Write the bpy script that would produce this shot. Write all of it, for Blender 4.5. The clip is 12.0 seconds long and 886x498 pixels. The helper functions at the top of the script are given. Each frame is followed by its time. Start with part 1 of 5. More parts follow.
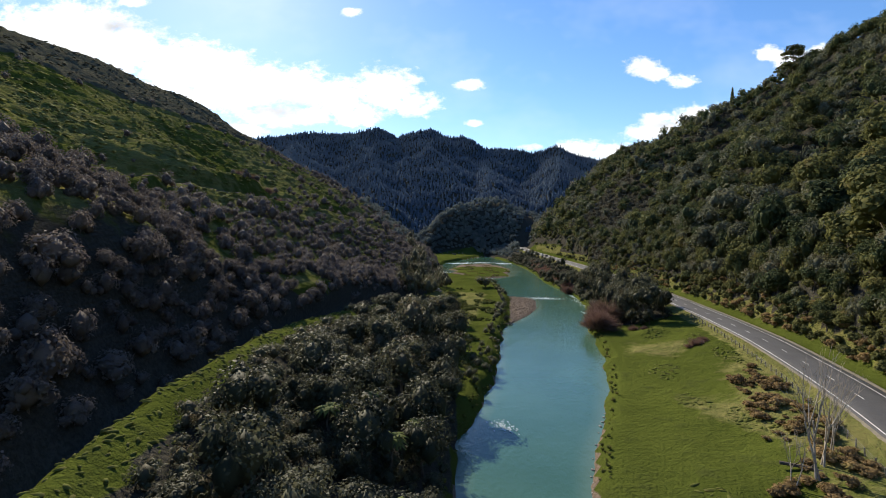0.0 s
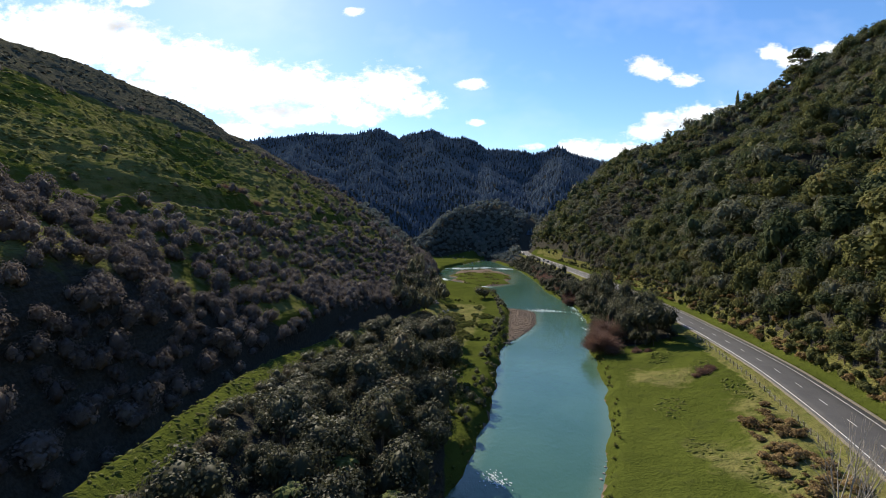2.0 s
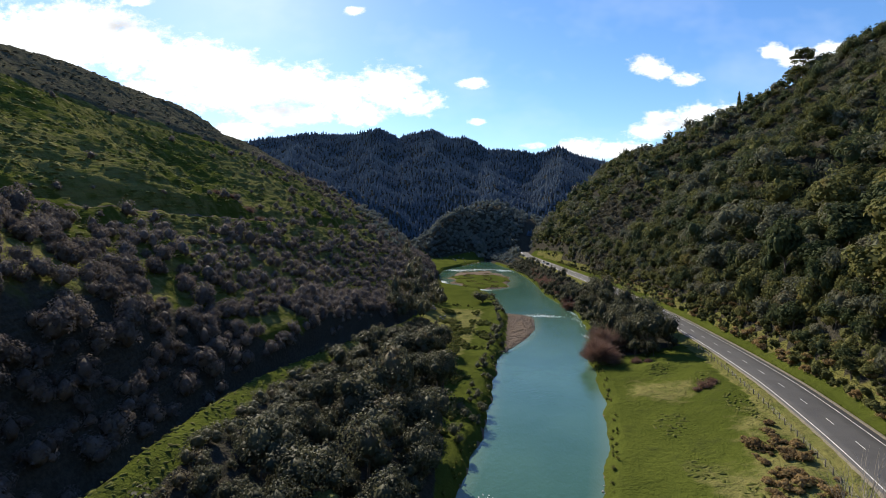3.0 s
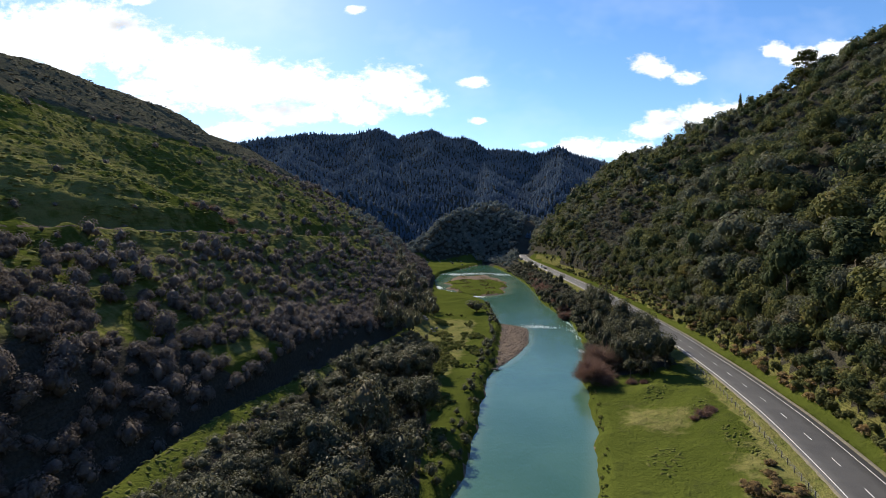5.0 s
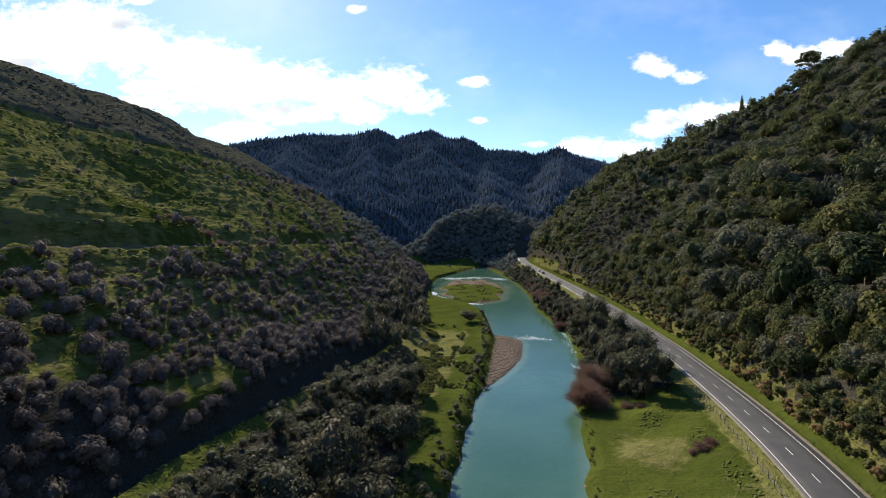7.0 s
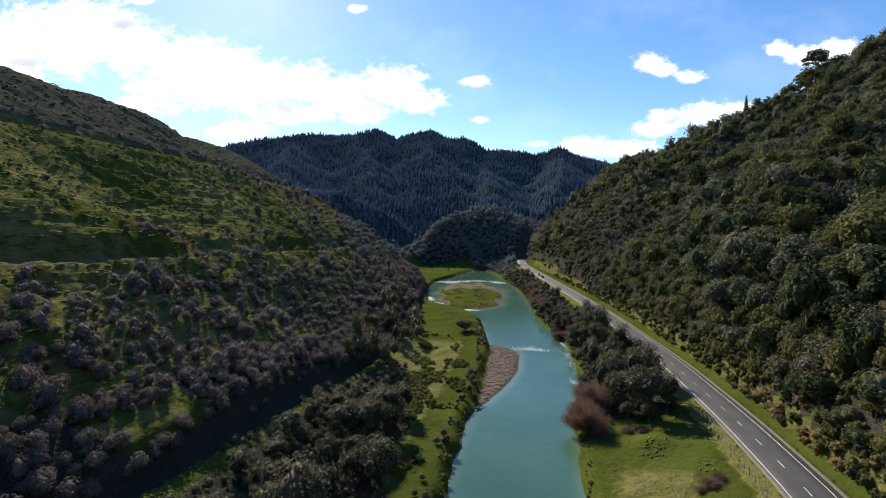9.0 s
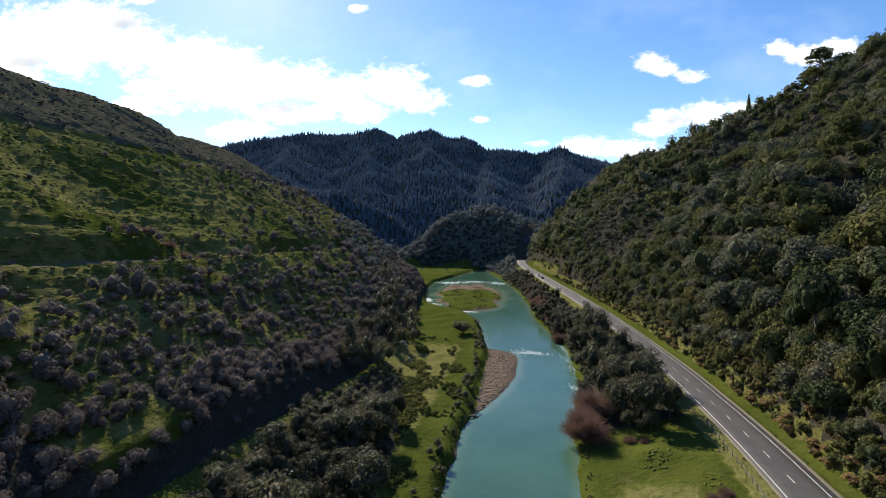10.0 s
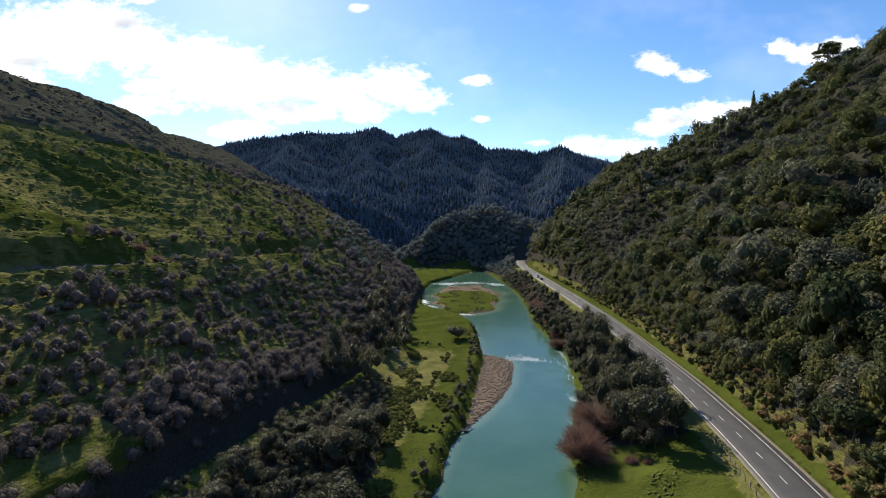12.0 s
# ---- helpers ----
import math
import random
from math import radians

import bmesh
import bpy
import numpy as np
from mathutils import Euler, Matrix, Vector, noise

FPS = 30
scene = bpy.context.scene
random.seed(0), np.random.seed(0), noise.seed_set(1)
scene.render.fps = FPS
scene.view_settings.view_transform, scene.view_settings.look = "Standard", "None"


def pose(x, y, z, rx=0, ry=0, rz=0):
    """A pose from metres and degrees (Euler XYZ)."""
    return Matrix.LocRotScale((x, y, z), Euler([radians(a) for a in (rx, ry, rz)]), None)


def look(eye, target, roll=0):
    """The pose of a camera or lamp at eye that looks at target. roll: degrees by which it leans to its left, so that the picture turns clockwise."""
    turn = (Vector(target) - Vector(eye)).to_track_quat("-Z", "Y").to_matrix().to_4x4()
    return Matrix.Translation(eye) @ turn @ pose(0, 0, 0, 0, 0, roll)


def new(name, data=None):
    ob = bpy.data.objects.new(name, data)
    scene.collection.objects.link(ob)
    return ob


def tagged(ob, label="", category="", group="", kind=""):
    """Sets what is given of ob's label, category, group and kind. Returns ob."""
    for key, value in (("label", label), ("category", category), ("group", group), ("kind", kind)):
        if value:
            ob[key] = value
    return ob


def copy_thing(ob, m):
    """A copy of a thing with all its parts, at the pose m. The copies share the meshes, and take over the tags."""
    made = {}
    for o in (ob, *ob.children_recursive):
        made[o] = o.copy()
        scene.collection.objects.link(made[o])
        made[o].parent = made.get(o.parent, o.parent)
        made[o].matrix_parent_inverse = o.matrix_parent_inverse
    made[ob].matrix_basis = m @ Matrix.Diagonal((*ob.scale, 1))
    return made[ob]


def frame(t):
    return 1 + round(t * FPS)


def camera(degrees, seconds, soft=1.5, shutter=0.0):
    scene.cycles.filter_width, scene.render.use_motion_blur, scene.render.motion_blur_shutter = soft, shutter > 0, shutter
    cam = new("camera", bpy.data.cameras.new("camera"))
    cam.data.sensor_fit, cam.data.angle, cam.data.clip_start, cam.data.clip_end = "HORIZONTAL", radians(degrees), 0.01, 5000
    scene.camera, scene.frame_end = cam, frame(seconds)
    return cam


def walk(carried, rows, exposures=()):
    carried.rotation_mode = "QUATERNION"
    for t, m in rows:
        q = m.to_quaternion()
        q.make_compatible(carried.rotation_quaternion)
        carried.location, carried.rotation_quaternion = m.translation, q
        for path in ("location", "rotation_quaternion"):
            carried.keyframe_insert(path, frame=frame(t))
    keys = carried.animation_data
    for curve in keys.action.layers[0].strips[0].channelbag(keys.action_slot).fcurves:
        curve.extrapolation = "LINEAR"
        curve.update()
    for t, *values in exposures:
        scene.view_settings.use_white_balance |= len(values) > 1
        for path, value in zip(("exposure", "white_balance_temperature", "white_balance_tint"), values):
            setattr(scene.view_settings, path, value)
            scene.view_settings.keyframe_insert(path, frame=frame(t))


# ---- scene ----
cam = camera(85.0, 12.0, soft=0.9)
PATH = [  # seconds, x, y, z, yaw, pitch
    (0, 0.01, 0.01, 31.56, -0.39, -1.53),
    (0.5, 0.53, 1.66, 32.98, -0.34, -1.56),
    (1, 1.11, 3.32, 34.41, -0.25, -1.64),
    (1.5, 1.79, 5.07, 35.77, -0.16, -1.60),
    (2, 2.40, 6.77, 37.05, -0.12, -1.59),
    (2.5, 3.12, 8.45, 38.28, -0.10, -1.63),
    (3, 3.96, 10.06, 39.44, -0.04, -1.68),
    (5, 8.03, 16.40, 43.94, 0.06, -1.79),
    (5.5, 9.10, 18.13, 44.93, 0.06, -1.83),
    (6, 10.22, 19.92, 45.97, 0.08, -1.83),
    (6.5, 11.28, 21.72, 47.02, 0.11, -1.85),
    (7, 12.29, 23.74, 48.05, 0.17, -1.84),
    (9, 15.65, 32.74, 51.00, 0.30, -1.89),
    (9.5, 16.44, 35.05, 51.40, 0.33, -1.91),
    (10, 17.14, 37.36, 51.54, 0.35, -1.92),
    (10.5, 17.88, 39.73, 51.65, 0.39, -1.93),
    (11, 18.61, 42.05, 51.74, 0.40, -1.92),
    (11.5, 19.40, 44.29, 51.92, 0.42, -1.95),
    (12, 20.27, 46.45, 52.14, 0.45, -1.98),
]
walk(cam, [(t, pose(x, y, z, 90 + pitch, 0, yaw)) for t, x, y, z, yaw, pitch in PATH], [(0, 0.55), (12, 0.55)])

# ---- light ----
SUN_AZ, SUN_EL = radians(24), radians(33)      # azimuth to the left of straight ahead (+y), elevation
sun_dir = Vector((-math.sin(SUN_AZ) * math.cos(SUN_EL), math.cos(SUN_AZ) * math.cos(SUN_EL), math.sin(SUN_EL)))
sun = new("sun", bpy.data.lights.new("sun", "SUN"))
sun.data.energy, sun.data.angle, sun.data.color = 5.0, radians(0.53), (1.0, 0.89, 0.70)
sun.matrix_world = look((0, 0, 300), Vector((0, 0, 300)) - sun_dir)
world = bpy.data.worlds.new("sky")
scene.world = world
world.use_nodes = True
wn, wl = world.node_tree.nodes, world.node_tree.links
wn.clear()


def wmath(op, a, b=None, c=None):
    n = wn.new("ShaderNodeMath")
    n.operation = op
    for i, v in enumerate((a, b, c)):
        if v is None:
            continue
        if isinstance(v, (int, float)):
            n.inputs[i].default_value = v
        else:
            wl.new(v, n.inputs[i])
    return n.outputs[0]


sky = wn.new("ShaderNodeTexSky")
sky.sky_type, sky.sun_disc = "NISHITA", False
sky.sun_elevation, sky.sun_rotation = SUN_EL, -SUN_AZ
sky.air_density, sky.dust_density, sky.ozone_density = 1.0, 0.14, 2.0
# clouds: puffs laid out over the valley's head, their edges broken by noise
coord = wn.new("ShaderNodeTexCoord")
sep = wn.new("ShaderNodeSeparateXYZ")
wl.new(coord.outputs["Generated"], sep.inputs[0])
ahead = wmath("MAXIMUM", sep.outputs[1], 0.05)
su, sv = wmath("DIVIDE", sep.outputs[0], ahead), wmath("DIVIDE", sep.outputs[2], ahead)
both = wn.new("ShaderNodeCombineXYZ")
wl.new(su, both.inputs[0]), wl.new(wmath("MULTIPLY", sv, 1.6), both.inputs[1])


def sky_noise(scale, detail, rough):
    n = wn.new("ShaderNodeTexNoise")
    n.inputs["Scale"].default_value, n.inputs["Detail"].default_value, n.inputs["Roughness"].default_value = scale, detail, rough
    wl.new(both.outputs[0], n.inputs["Vector"])
    return n.outputs["Fac"]


PUFFS = [(-0.90, 0.385, 0.12, 0.07), (-0.80, 0.385, 0.12, 0.075), (-0.72, 0.420, 0.10, 0.065), (-0.635, 0.385, 0.085, 0.06), (-0.53, 0.345, 0.10, 0.060), (-0.445, 0.335, 0.075, 0.060), (-0.365, 0.305, 0.085, 0.055),
         (-0.285, 0.300, 0.065, 0.050), (-0.215, 0.285, 0.06, 0.040), (-0.11, 0.302, 0.065, 0.050), (-0.045, 0.270, 0.055, 0.026), (-0.90, 0.315, 0.09, 0.035), (-0.45, 0.285, 0.14, 0.035), (-0.61, 0.262, 0.075, 0.024), (-0.32, 0.248, 0.12, 0.026), (-0.168, 0.244, 0.06, 0.022), (-0.435, 0.208, 0.05, 0.02),
         (0.065, 0.310, 0.034, 0.013), (0.07, 0.232, 0.020, 0.008), (-0.18, 0.456, 0.022, 0.010), (-0.62, 0.475, 0.03, 0.01), (-0.78, 0.405, 0.16, 0.075), (-0.40, 0.215, 0.045, 0.018), (-0.17, 0.258, 0.05, 0.018), (-0.60, 0.300, 0.06, 0.02),
         (0.415, 0.348, 0.036, 0.020), (0.445, 0.335, 0.03, 0.016), (0.495, 0.320, 0.034, 0.014), (0.42, 0.212, 0.045, 0.018), (0.46, 0.232, 0.05, 0.022), (0.54, 0.245, 0.07, 0.028), (0.60, 0.25, 0.05, 0.02),
         (0.68, 0.375, 0.035, 0.018), (0.74, 0.362, 0.06, 0.022), (0.80, 0.375, 0.05, 0.02), (0.30, 0.178, 0.08, 0.018), (0.37, 0.172, 0.09, 0.02), (0.19, 0.183, 0.03, 0.008)]
puff = None
for cu, cv, ru, rv in PUFFS:
    a = wmath("MULTIPLY", wmath("SUBTRACT", su, cu), 1 / ru)
    b = wmath("MULTIPLY", wmath("SUBTRACT", sv, cv), 1 / rv)
    near = wmath("SUBTRACT", 1.0, wmath("SQRT", wmath("ADD", wmath("MULTIPLY", a, a), wmath("MULTIPLY", b, b))))
    near = wmath("MINIMUM", near, 0.40 if rv < 0.03 else 1.0)
    puff = near if puff is None else wmath("MAXIMUM", puff, near)
broken = wmath("ADD", wmath("ADD", wmath("MULTIPLY", puff, 1.2), 0.02), wmath("ADD", wmath("MULTIPLY", wmath("SUBTRACT", sky_noise(13.0, 6, 0.6), 0.5), 1.7), wmath("MULTIPLY", wmath("SUBTRACT", sky_noise(48.0, 6, 0.65), 0.5), 1.7)))
cover = wn.new("ShaderNodeMapRange")
cover.interpolation_type = "SMOOTHSTEP"
wl.new(broken, cover.inputs[0])
cover.inputs[1].default_value, cover.inputs[2].default_value = -0.22, 0.62
veil = wmath("MULTIPLY", wmath("MAXIMUM", wmath("SUBTRACT", sky_noise(3.0, 4, 0.6), 0.47), 0.0), 0.6)
amount = wmath("MINIMUM", wmath("MAXIMUM", cover.outputs[0], veil), 1.0)
amount = wmath("MULTIPLY", amount, wmath("GREATER_THAN", sep.outputs[1], 0.06))
shade = wn.new("ShaderNodeMapRange")
wl.new(sky_noise(6.0, 3, 0.5), shade.inputs[0])
shade.inputs[1].default_value, shade.inputs[2].default_value, shade.inputs[3].default_value, shade.inputs[4].default_value = 0.34, 0.50, 6.2, 7.4
belly = None      # grey undersides in the thick of the clouds
for cu, cv, ru, rv in ((-0.34, 0.258, 0.075, 0.020), (-0.67, 0.425, 0.06, 0.018), (-0.86, 0.350, 0.06, 0.014), (-0.30, 0.268, 0.04, 0.016), (0.47, 0.228, 0.05, 0.012)):
    a = wmath("MULTIPLY", wmath("SUBTRACT", su, cu), 1 / ru)
    b = wmath("MULTIPLY", wmath("SUBTRACT", sv, cv), 1 / rv)
    near = wmath("MAXIMUM", wmath("SUBTRACT", 1.0, wmath("ADD", wmath("MULTIPLY", a, a), wmath("MULTIPLY", b, b))), 0.0)
    belly = near if belly is None else wmath("MAXIMUM", belly, near)
belly = wmath("MULTIPLY", belly, wmath("MULTIPLY", sky_noise(22.0, 4, 0.55), 4.2))
cloud = wn.new("ShaderNodeCombineColor")
for i in range(3):
    wl.new(wmath("MULTIPLY", wmath("SUBTRACT", shade.outputs[0], belly), (0.98, 1.0, 1.03)[i]), cloud.inputs[i])
mixed = wn.new("ShaderNodeMix")
mixed.data_type = "RGBA"
hue = wn.new("ShaderNodeHueSaturation")
hue.inputs["Saturation"].default_value = 1.26
hue.inputs["Hue"].default_value = 0.508
wl.new(sky.outputs[0], hue.inputs["Color"])
wl.new(amount, mixed.inputs[0]), wl.new(hue.outputs[0], mixed.inputs[6]), wl.new(cloud.outputs[0], mixed.inputs[7])
background = wn.new("ShaderNodeBackground")
background.inputs["Strength"].default_value = 0.126
wout = wn.new("ShaderNodeOutputWorld")
wl.new(mixed.outputs[2], background.inputs[0])
wl.new(background.outputs[0], wout.inputs[0])

# ---- materials ----
def shader(name):
    m = bpy.data.materials.new(name)
    m.use_nodes = True
    m.node_tree.nodes.clear()
    return m, m.node_tree.nodes, m.node_tree.links


def put(links, socket, value):
    if isinstance(value, bpy.types.NodeSocket):
        links.new(value, socket)
    elif value is not None:
        socket.default_value = value


def calc(n, l, op, a, b=0.0, clamp=False):
    k = n.new("ShaderNodeMath")
    k.operation, k.use_clamp = op, clamp
    put(l, k.inputs[0], a), put(l, k.inputs[1], b)
    return k.outputs[0]


def noise_at(n, l, where, scale, detail=3.0, rough=0.55):
    k = n.new("ShaderNodeTexNoise")
    k.inputs["Scale"].default_value, k.inputs["Detail"].default_value, k.inputs["Roughness"].default_value = scale, detail, rough
    l.new(where, k.inputs["Vector"])
    return k.outputs["Fac"]


def span(n, l, v, a, b, lo=0.0, hi=1.0):
    k = n.new("ShaderNodeMapRange")
    k.interpolation_type = "SMOOTHSTEP"
    put(l, k.inputs[0], v)
    for i, q in enumerate((a, b, lo, hi)):
        k.inputs[i + 1].default_value = q
    return k.outputs[0]


def blend(n, l, f, a, b):
    k = n.new("ShaderNodeMix")
    k.data_type = "RGBA"
    put(l, k.inputs[0], f)
    for i, q in ((6, a), (7, b)):
        put(l, k.inputs[i], q if isinstance(q, bpy.types.NodeSocket) else (*q, 1))
    return k.outputs[2]


def finish(m, n, l, colour, rough, bump=None, strength=0.5, distance=0.1, metal=0.0, spec=0.5, translucent=0.0):
    p = n.new("ShaderNodeBsdfPrincipled")
    put(l, p.inputs["Base Color"], colour if isinstance(colour, bpy.types.NodeSocket) else (*colour, 1))
    put(l, p.inputs["Roughness"], rough)
    p.inputs["Metallic"].default_value, p.inputs["Specular IOR Level"].default_value = metal, spec
    if bump is not None:
        k = n.new("ShaderNodeBump")
        k.inputs["Strength"].default_value, k.inputs["Distance"].default_value = strength, distance
        l.new(bump, k.inputs["Height"])
        l.new(k.outputs[0], p.inputs["Normal"])
    o = n.new("ShaderNodeOutputMaterial")
    if translucent:
        t = n.new("ShaderNodeBsdfTranslucent")
        put(l, t.inputs[0], colour if isinstance(colour, bpy.types.NodeSocket) else (*colour, 1))
        x = n.new("ShaderNodeMixShader")
        x.inputs[0].default_value = translucent
        l.new(p.outputs[0], x.inputs[1]), l.new(t.outputs[0], x.inputs[2]), l.new(x.outputs[0], o.inputs[0])
    else:
        l.new(p.outputs[0], o.inputs[0])
    return m


def place(n):
    return n.new("ShaderNodeNewGeometry").outputs["Position"]


def plain(name, a, b, rough=0.85, scale=3.0, bump=0.3, distance=0.02, metal=0.0):
    """A surface that wanders between two colours, with fine relief."""
    m, n, l = shader(name)
    w = place(n)
    f = calc(n, l, "ADD", calc(n, l, "MULTIPLY", noise_at(n, l, w, scale, 4), 0.6), calc(n, l, "MULTIPLY", noise_at(n, l, w, scale * 9, 2), 0.4))
    return finish(m, n, l, blend(n, l, span(n, l, f, 0.35, 0.65), a, b), rough, noise_at(n, l, w, scale * 6, 4), bump, distance, metal)


def foliage(name, dark, light, odd, rough=0.5, translucent=0.22, patch=0.05, spec=0.5, oddness=0.62):
    """Leaves: colours drift from plant to plant, each leaf clump differs a little."""
    m, n, l = shader(name)
    g = n.new("ShaderNodeNewGeometry")
    w, own = g.outputs["Position"], g.outputs["Random Per Island"]
    plant = n.new("ShaderNodeObjectInfo").outputs["Random"]
    big = noise_at(n, l, w, patch, 2)
    mid = noise_at(n, l, w, patch * 5, 2)
    f = calc(n, l, "ADD", calc(n, l, "MULTIPLY", big, 0.7), calc(n, l, "MULTIPLY", mid, 0.6))
    f = calc(n, l, "ADD", f, calc(n, l, "MULTIPLY", calc(n, l, "SUBTRACT", own, 0.5), 0.25))
    f = calc(n, l, "ADD", f, calc(n, l, "MULTIPLY", calc(n, l, "SUBTRACT", plant, 0.5), 0.25))
    c = blend(n, l, span(n, l, f, 0.45, 0.85), dark, light)
    c = blend(n, l, calc(n, l, "MULTIPLY", span(n, l, calc(n, l, "ADD", calc(n, l, "MULTIPLY", mid, 0.8), calc(n, l, "MULTIPLY", plant, 0.25)), oddness, oddness + 0.12), 0.8), c, odd)
    return finish(m, n, l, c, rough, spec=spec, translucent=translucent)


M_BUSH = foliage("bush_leaves", (0.112, 0.095, 0.086), (0.172, 0.148, 0.133), (0.190, 0.152, 0.130), rough=0.7, patch=0.06, spec=0.02, translucent=0.3)
# Distant woods: leaves made paler and bluer, with haze put into the colour.
M_FARWOOD_HAZED = foliage("hazed_far_wood_leaves", (0.125, 0.145, 0.142), (0.200, 0.218, 0.190), (0.205, 0.202, 0.176), rough=0.8, patch=0.02, spec=0.0, translucent=0.3)
M_NATIVE = foliage("forest_leaves", (0.076, 0.084, 0.034), (0.165, 0.165, 0.060), (0.190, 0.150, 0.062), rough=0.7, patch=0.03, spec=0.04, translucent=0.35, oddness=0.62)
M_NATIVE_DARK = foliage("dark_forest_leaves", (0.040, 0.056, 0.026), (0.084, 0.100, 0.046), (0.095, 0.088, 0.044), rough=0.7, patch=0.04, spec=0.04, translucent=0.28)
M_NATIVE_GREY = foliage("grey_forest_leaves", (0.094, 0.100, 0.066), (0.168, 0.170, 0.112), (0.150, 0.125, 0.080), rough=0.7, patch=0.04, spec=0.04, translucent=0.3)
M_BANK = foliage("bank_tree_leaves", (0.052, 0.056, 0.034), (0.112, 0.114, 0.068), (0.132, 0.105, 0.065), rough=0.6, patch=0.06, spec=0.12, translucent=0.35)
M_FERN = foliage("fern_fronds", (0.12, 0.15, 0.045), (0.20, 0.22, 0.07), (0.16, 0.16, 0.06), rough=0.75, patch=0.2, spec=0.08, translucent=0.4)
# Far conifers: needles lightened and blued, valley haze painted into their colour.
M_CONIFER_HAZED = foliage("hazed_conifer_needles", (0.104, 0.134, 0.168), (0.118, 0.150, 0.186), (0.120, 0.146, 0.176), rough=0.9, translucent=0.3, patch=0.008, spec=0.0)
M_YELLOW = foliage("yellow_bush_leaves", (0.13, 0.13, 0.03), (0.22, 0.20, 0.05), (0.20, 0.20, 0.06), rough=0.7, patch=0.2, spec=0.05)
M_BROWN = foliage("bracken_fronds", (0.17, 0.118, 0.058), (0.32, 0.225, 0.110), (0.24, 0.205, 0.080), rough=0.8, translucent=0.4, patch=0.12, spec=0.05)
M_SLIP = foliage("dead_scrub", (0.085, 0.080, 0.058), (0.15, 0.135, 0.095), (0.12, 0.125, 0.06), rough=0.8, translucent=0.2, patch=0.1, spec=0.05)
M_TWIG = foliage("bare_willow_twigs", (0.145, 0.085, 0.068), (0.235, 0.150, 0.118), (0.20, 0.15, 0.105), rough=0.85, translucent=0.3, patch=0.1, spec=0.04)
M_RUSH = foliage("rush_blades", (0.10, 0.12, 0.030), (0.20, 0.19, 0.06), (0.26, 0.21, 0.11), rough=0.7, translucent=0.4, patch=0.12, spec=0.05)
# Dark growth for the hilltop, with shade put into its colour.
M_HILL_SHADE = foliage("shaded_hilltop_growth", (0.035, 0.036, 0.024), (0.062, 0.058, 0.038), (0.07, 0.074, 0.032), rough=0.85, translucent=0.2, patch=0.08, spec=0.04)
M_TUFT = foliage("grass_tuft_blades", (0.112, 0.126, 0.032), (0.188, 0.200, 0.054), (0.180, 0.168, 0.064), rough=0.9, translucent=0.45, patch=0.12, spec=0.05)
M_PEBBLE = plain("bar_pebble", (0.12, 0.086, 0.064), (0.24, 0.185, 0.142), 0.9, 2.0)
M_BARK = plain("bark", (0.07, 0.055, 0.04), (0.16, 0.13, 0.10), 0.9, 2.0, 0.6, 0.05)
M_PALE_BARK = plain("pale_bark", (0.26, 0.22, 0.18), (0.42, 0.37, 0.31), 0.85, 2.0, 0.5, 0.03)
M_POST = plain("weathered_post", (0.13, 0.11, 0.09), (0.26, 0.23, 0.19), 0.9, 4.0)
M_WIRE = plain("fence_wire", (0.10, 0.095, 0.09), (0.16, 0.15, 0.14), 0.6, 4.0, 0.1, 0.01, 0.3)
M_PAINT = plain("road_paint", (0.62, 0.62, 0.60), (0.80, 0.80, 0.78), 0.7, 1.2)
M_GRAVEL_EDGE = plain("road_edge_gravel", (0.13, 0.115, 0.08), (0.22, 0.19, 0.14), 0.95, 1.5, 0.6, 0.05)
M_DRIFT = plain("driftwood", (0.06, 0.05, 0.04), (0.14, 0.11, 0.09), 0.9, 2.0)
M_STONE = plain("river_stone", (0.17, 0.155, 0.14), (0.34, 0.32, 0.29), 0.9, 2.0)


def make_asphalt():
    m, n, l = shader("asphalt")
    w = place(n)
    f = span(n, l, noise_at(n, l, w, 0.25, 4), 0.35, 0.65)
    c = blend(n, l, f, (0.042, 0.041, 0.043), (0.062, 0.060, 0.061))
    c = blend(n, l, span(n, l, noise_at(n, l, w, 12.0, 2), 0.4, 0.7), c, (0.072, 0.070, 0.070))
    return finish(m, n, l, c, 0.75, noise_at(n, l, w, 25.0, 2), 0.3, 0.02)


def make_water():
    m, n, l = shader("river_water")
    w = place(n)
    k = n.new("ShaderNodeMapping")
    k.inputs["Scale"].default_value = (1.0, 0.55, 1.0)
    l.new(w, k.inputs[0])
    depth = n.new("ShaderNodeAttribute")
    depth.attribute_name = "shallow"
    c = blend(n, l, span(n, l, noise_at(n, l, w, 0.03, 3), 0.3, 0.7), (0.038, 0.096, 0.064), (0.054, 0.122, 0.083))
    c = blend(n, l, depth.outputs["Fac"], c, (0.17, 0.22, 0.15))
    ripples = calc(n, l, "ADD", noise_at(n, l, k.outputs[0], 1.6, 4, 0.6), calc(n, l, "MULTIPLY", noise_at(n, l, k.outputs[0], 0.35, 2), 1.2))
    return finish(m, n, l, c, 0.09, ripples, 0.5, 0.12, spec=0.22)


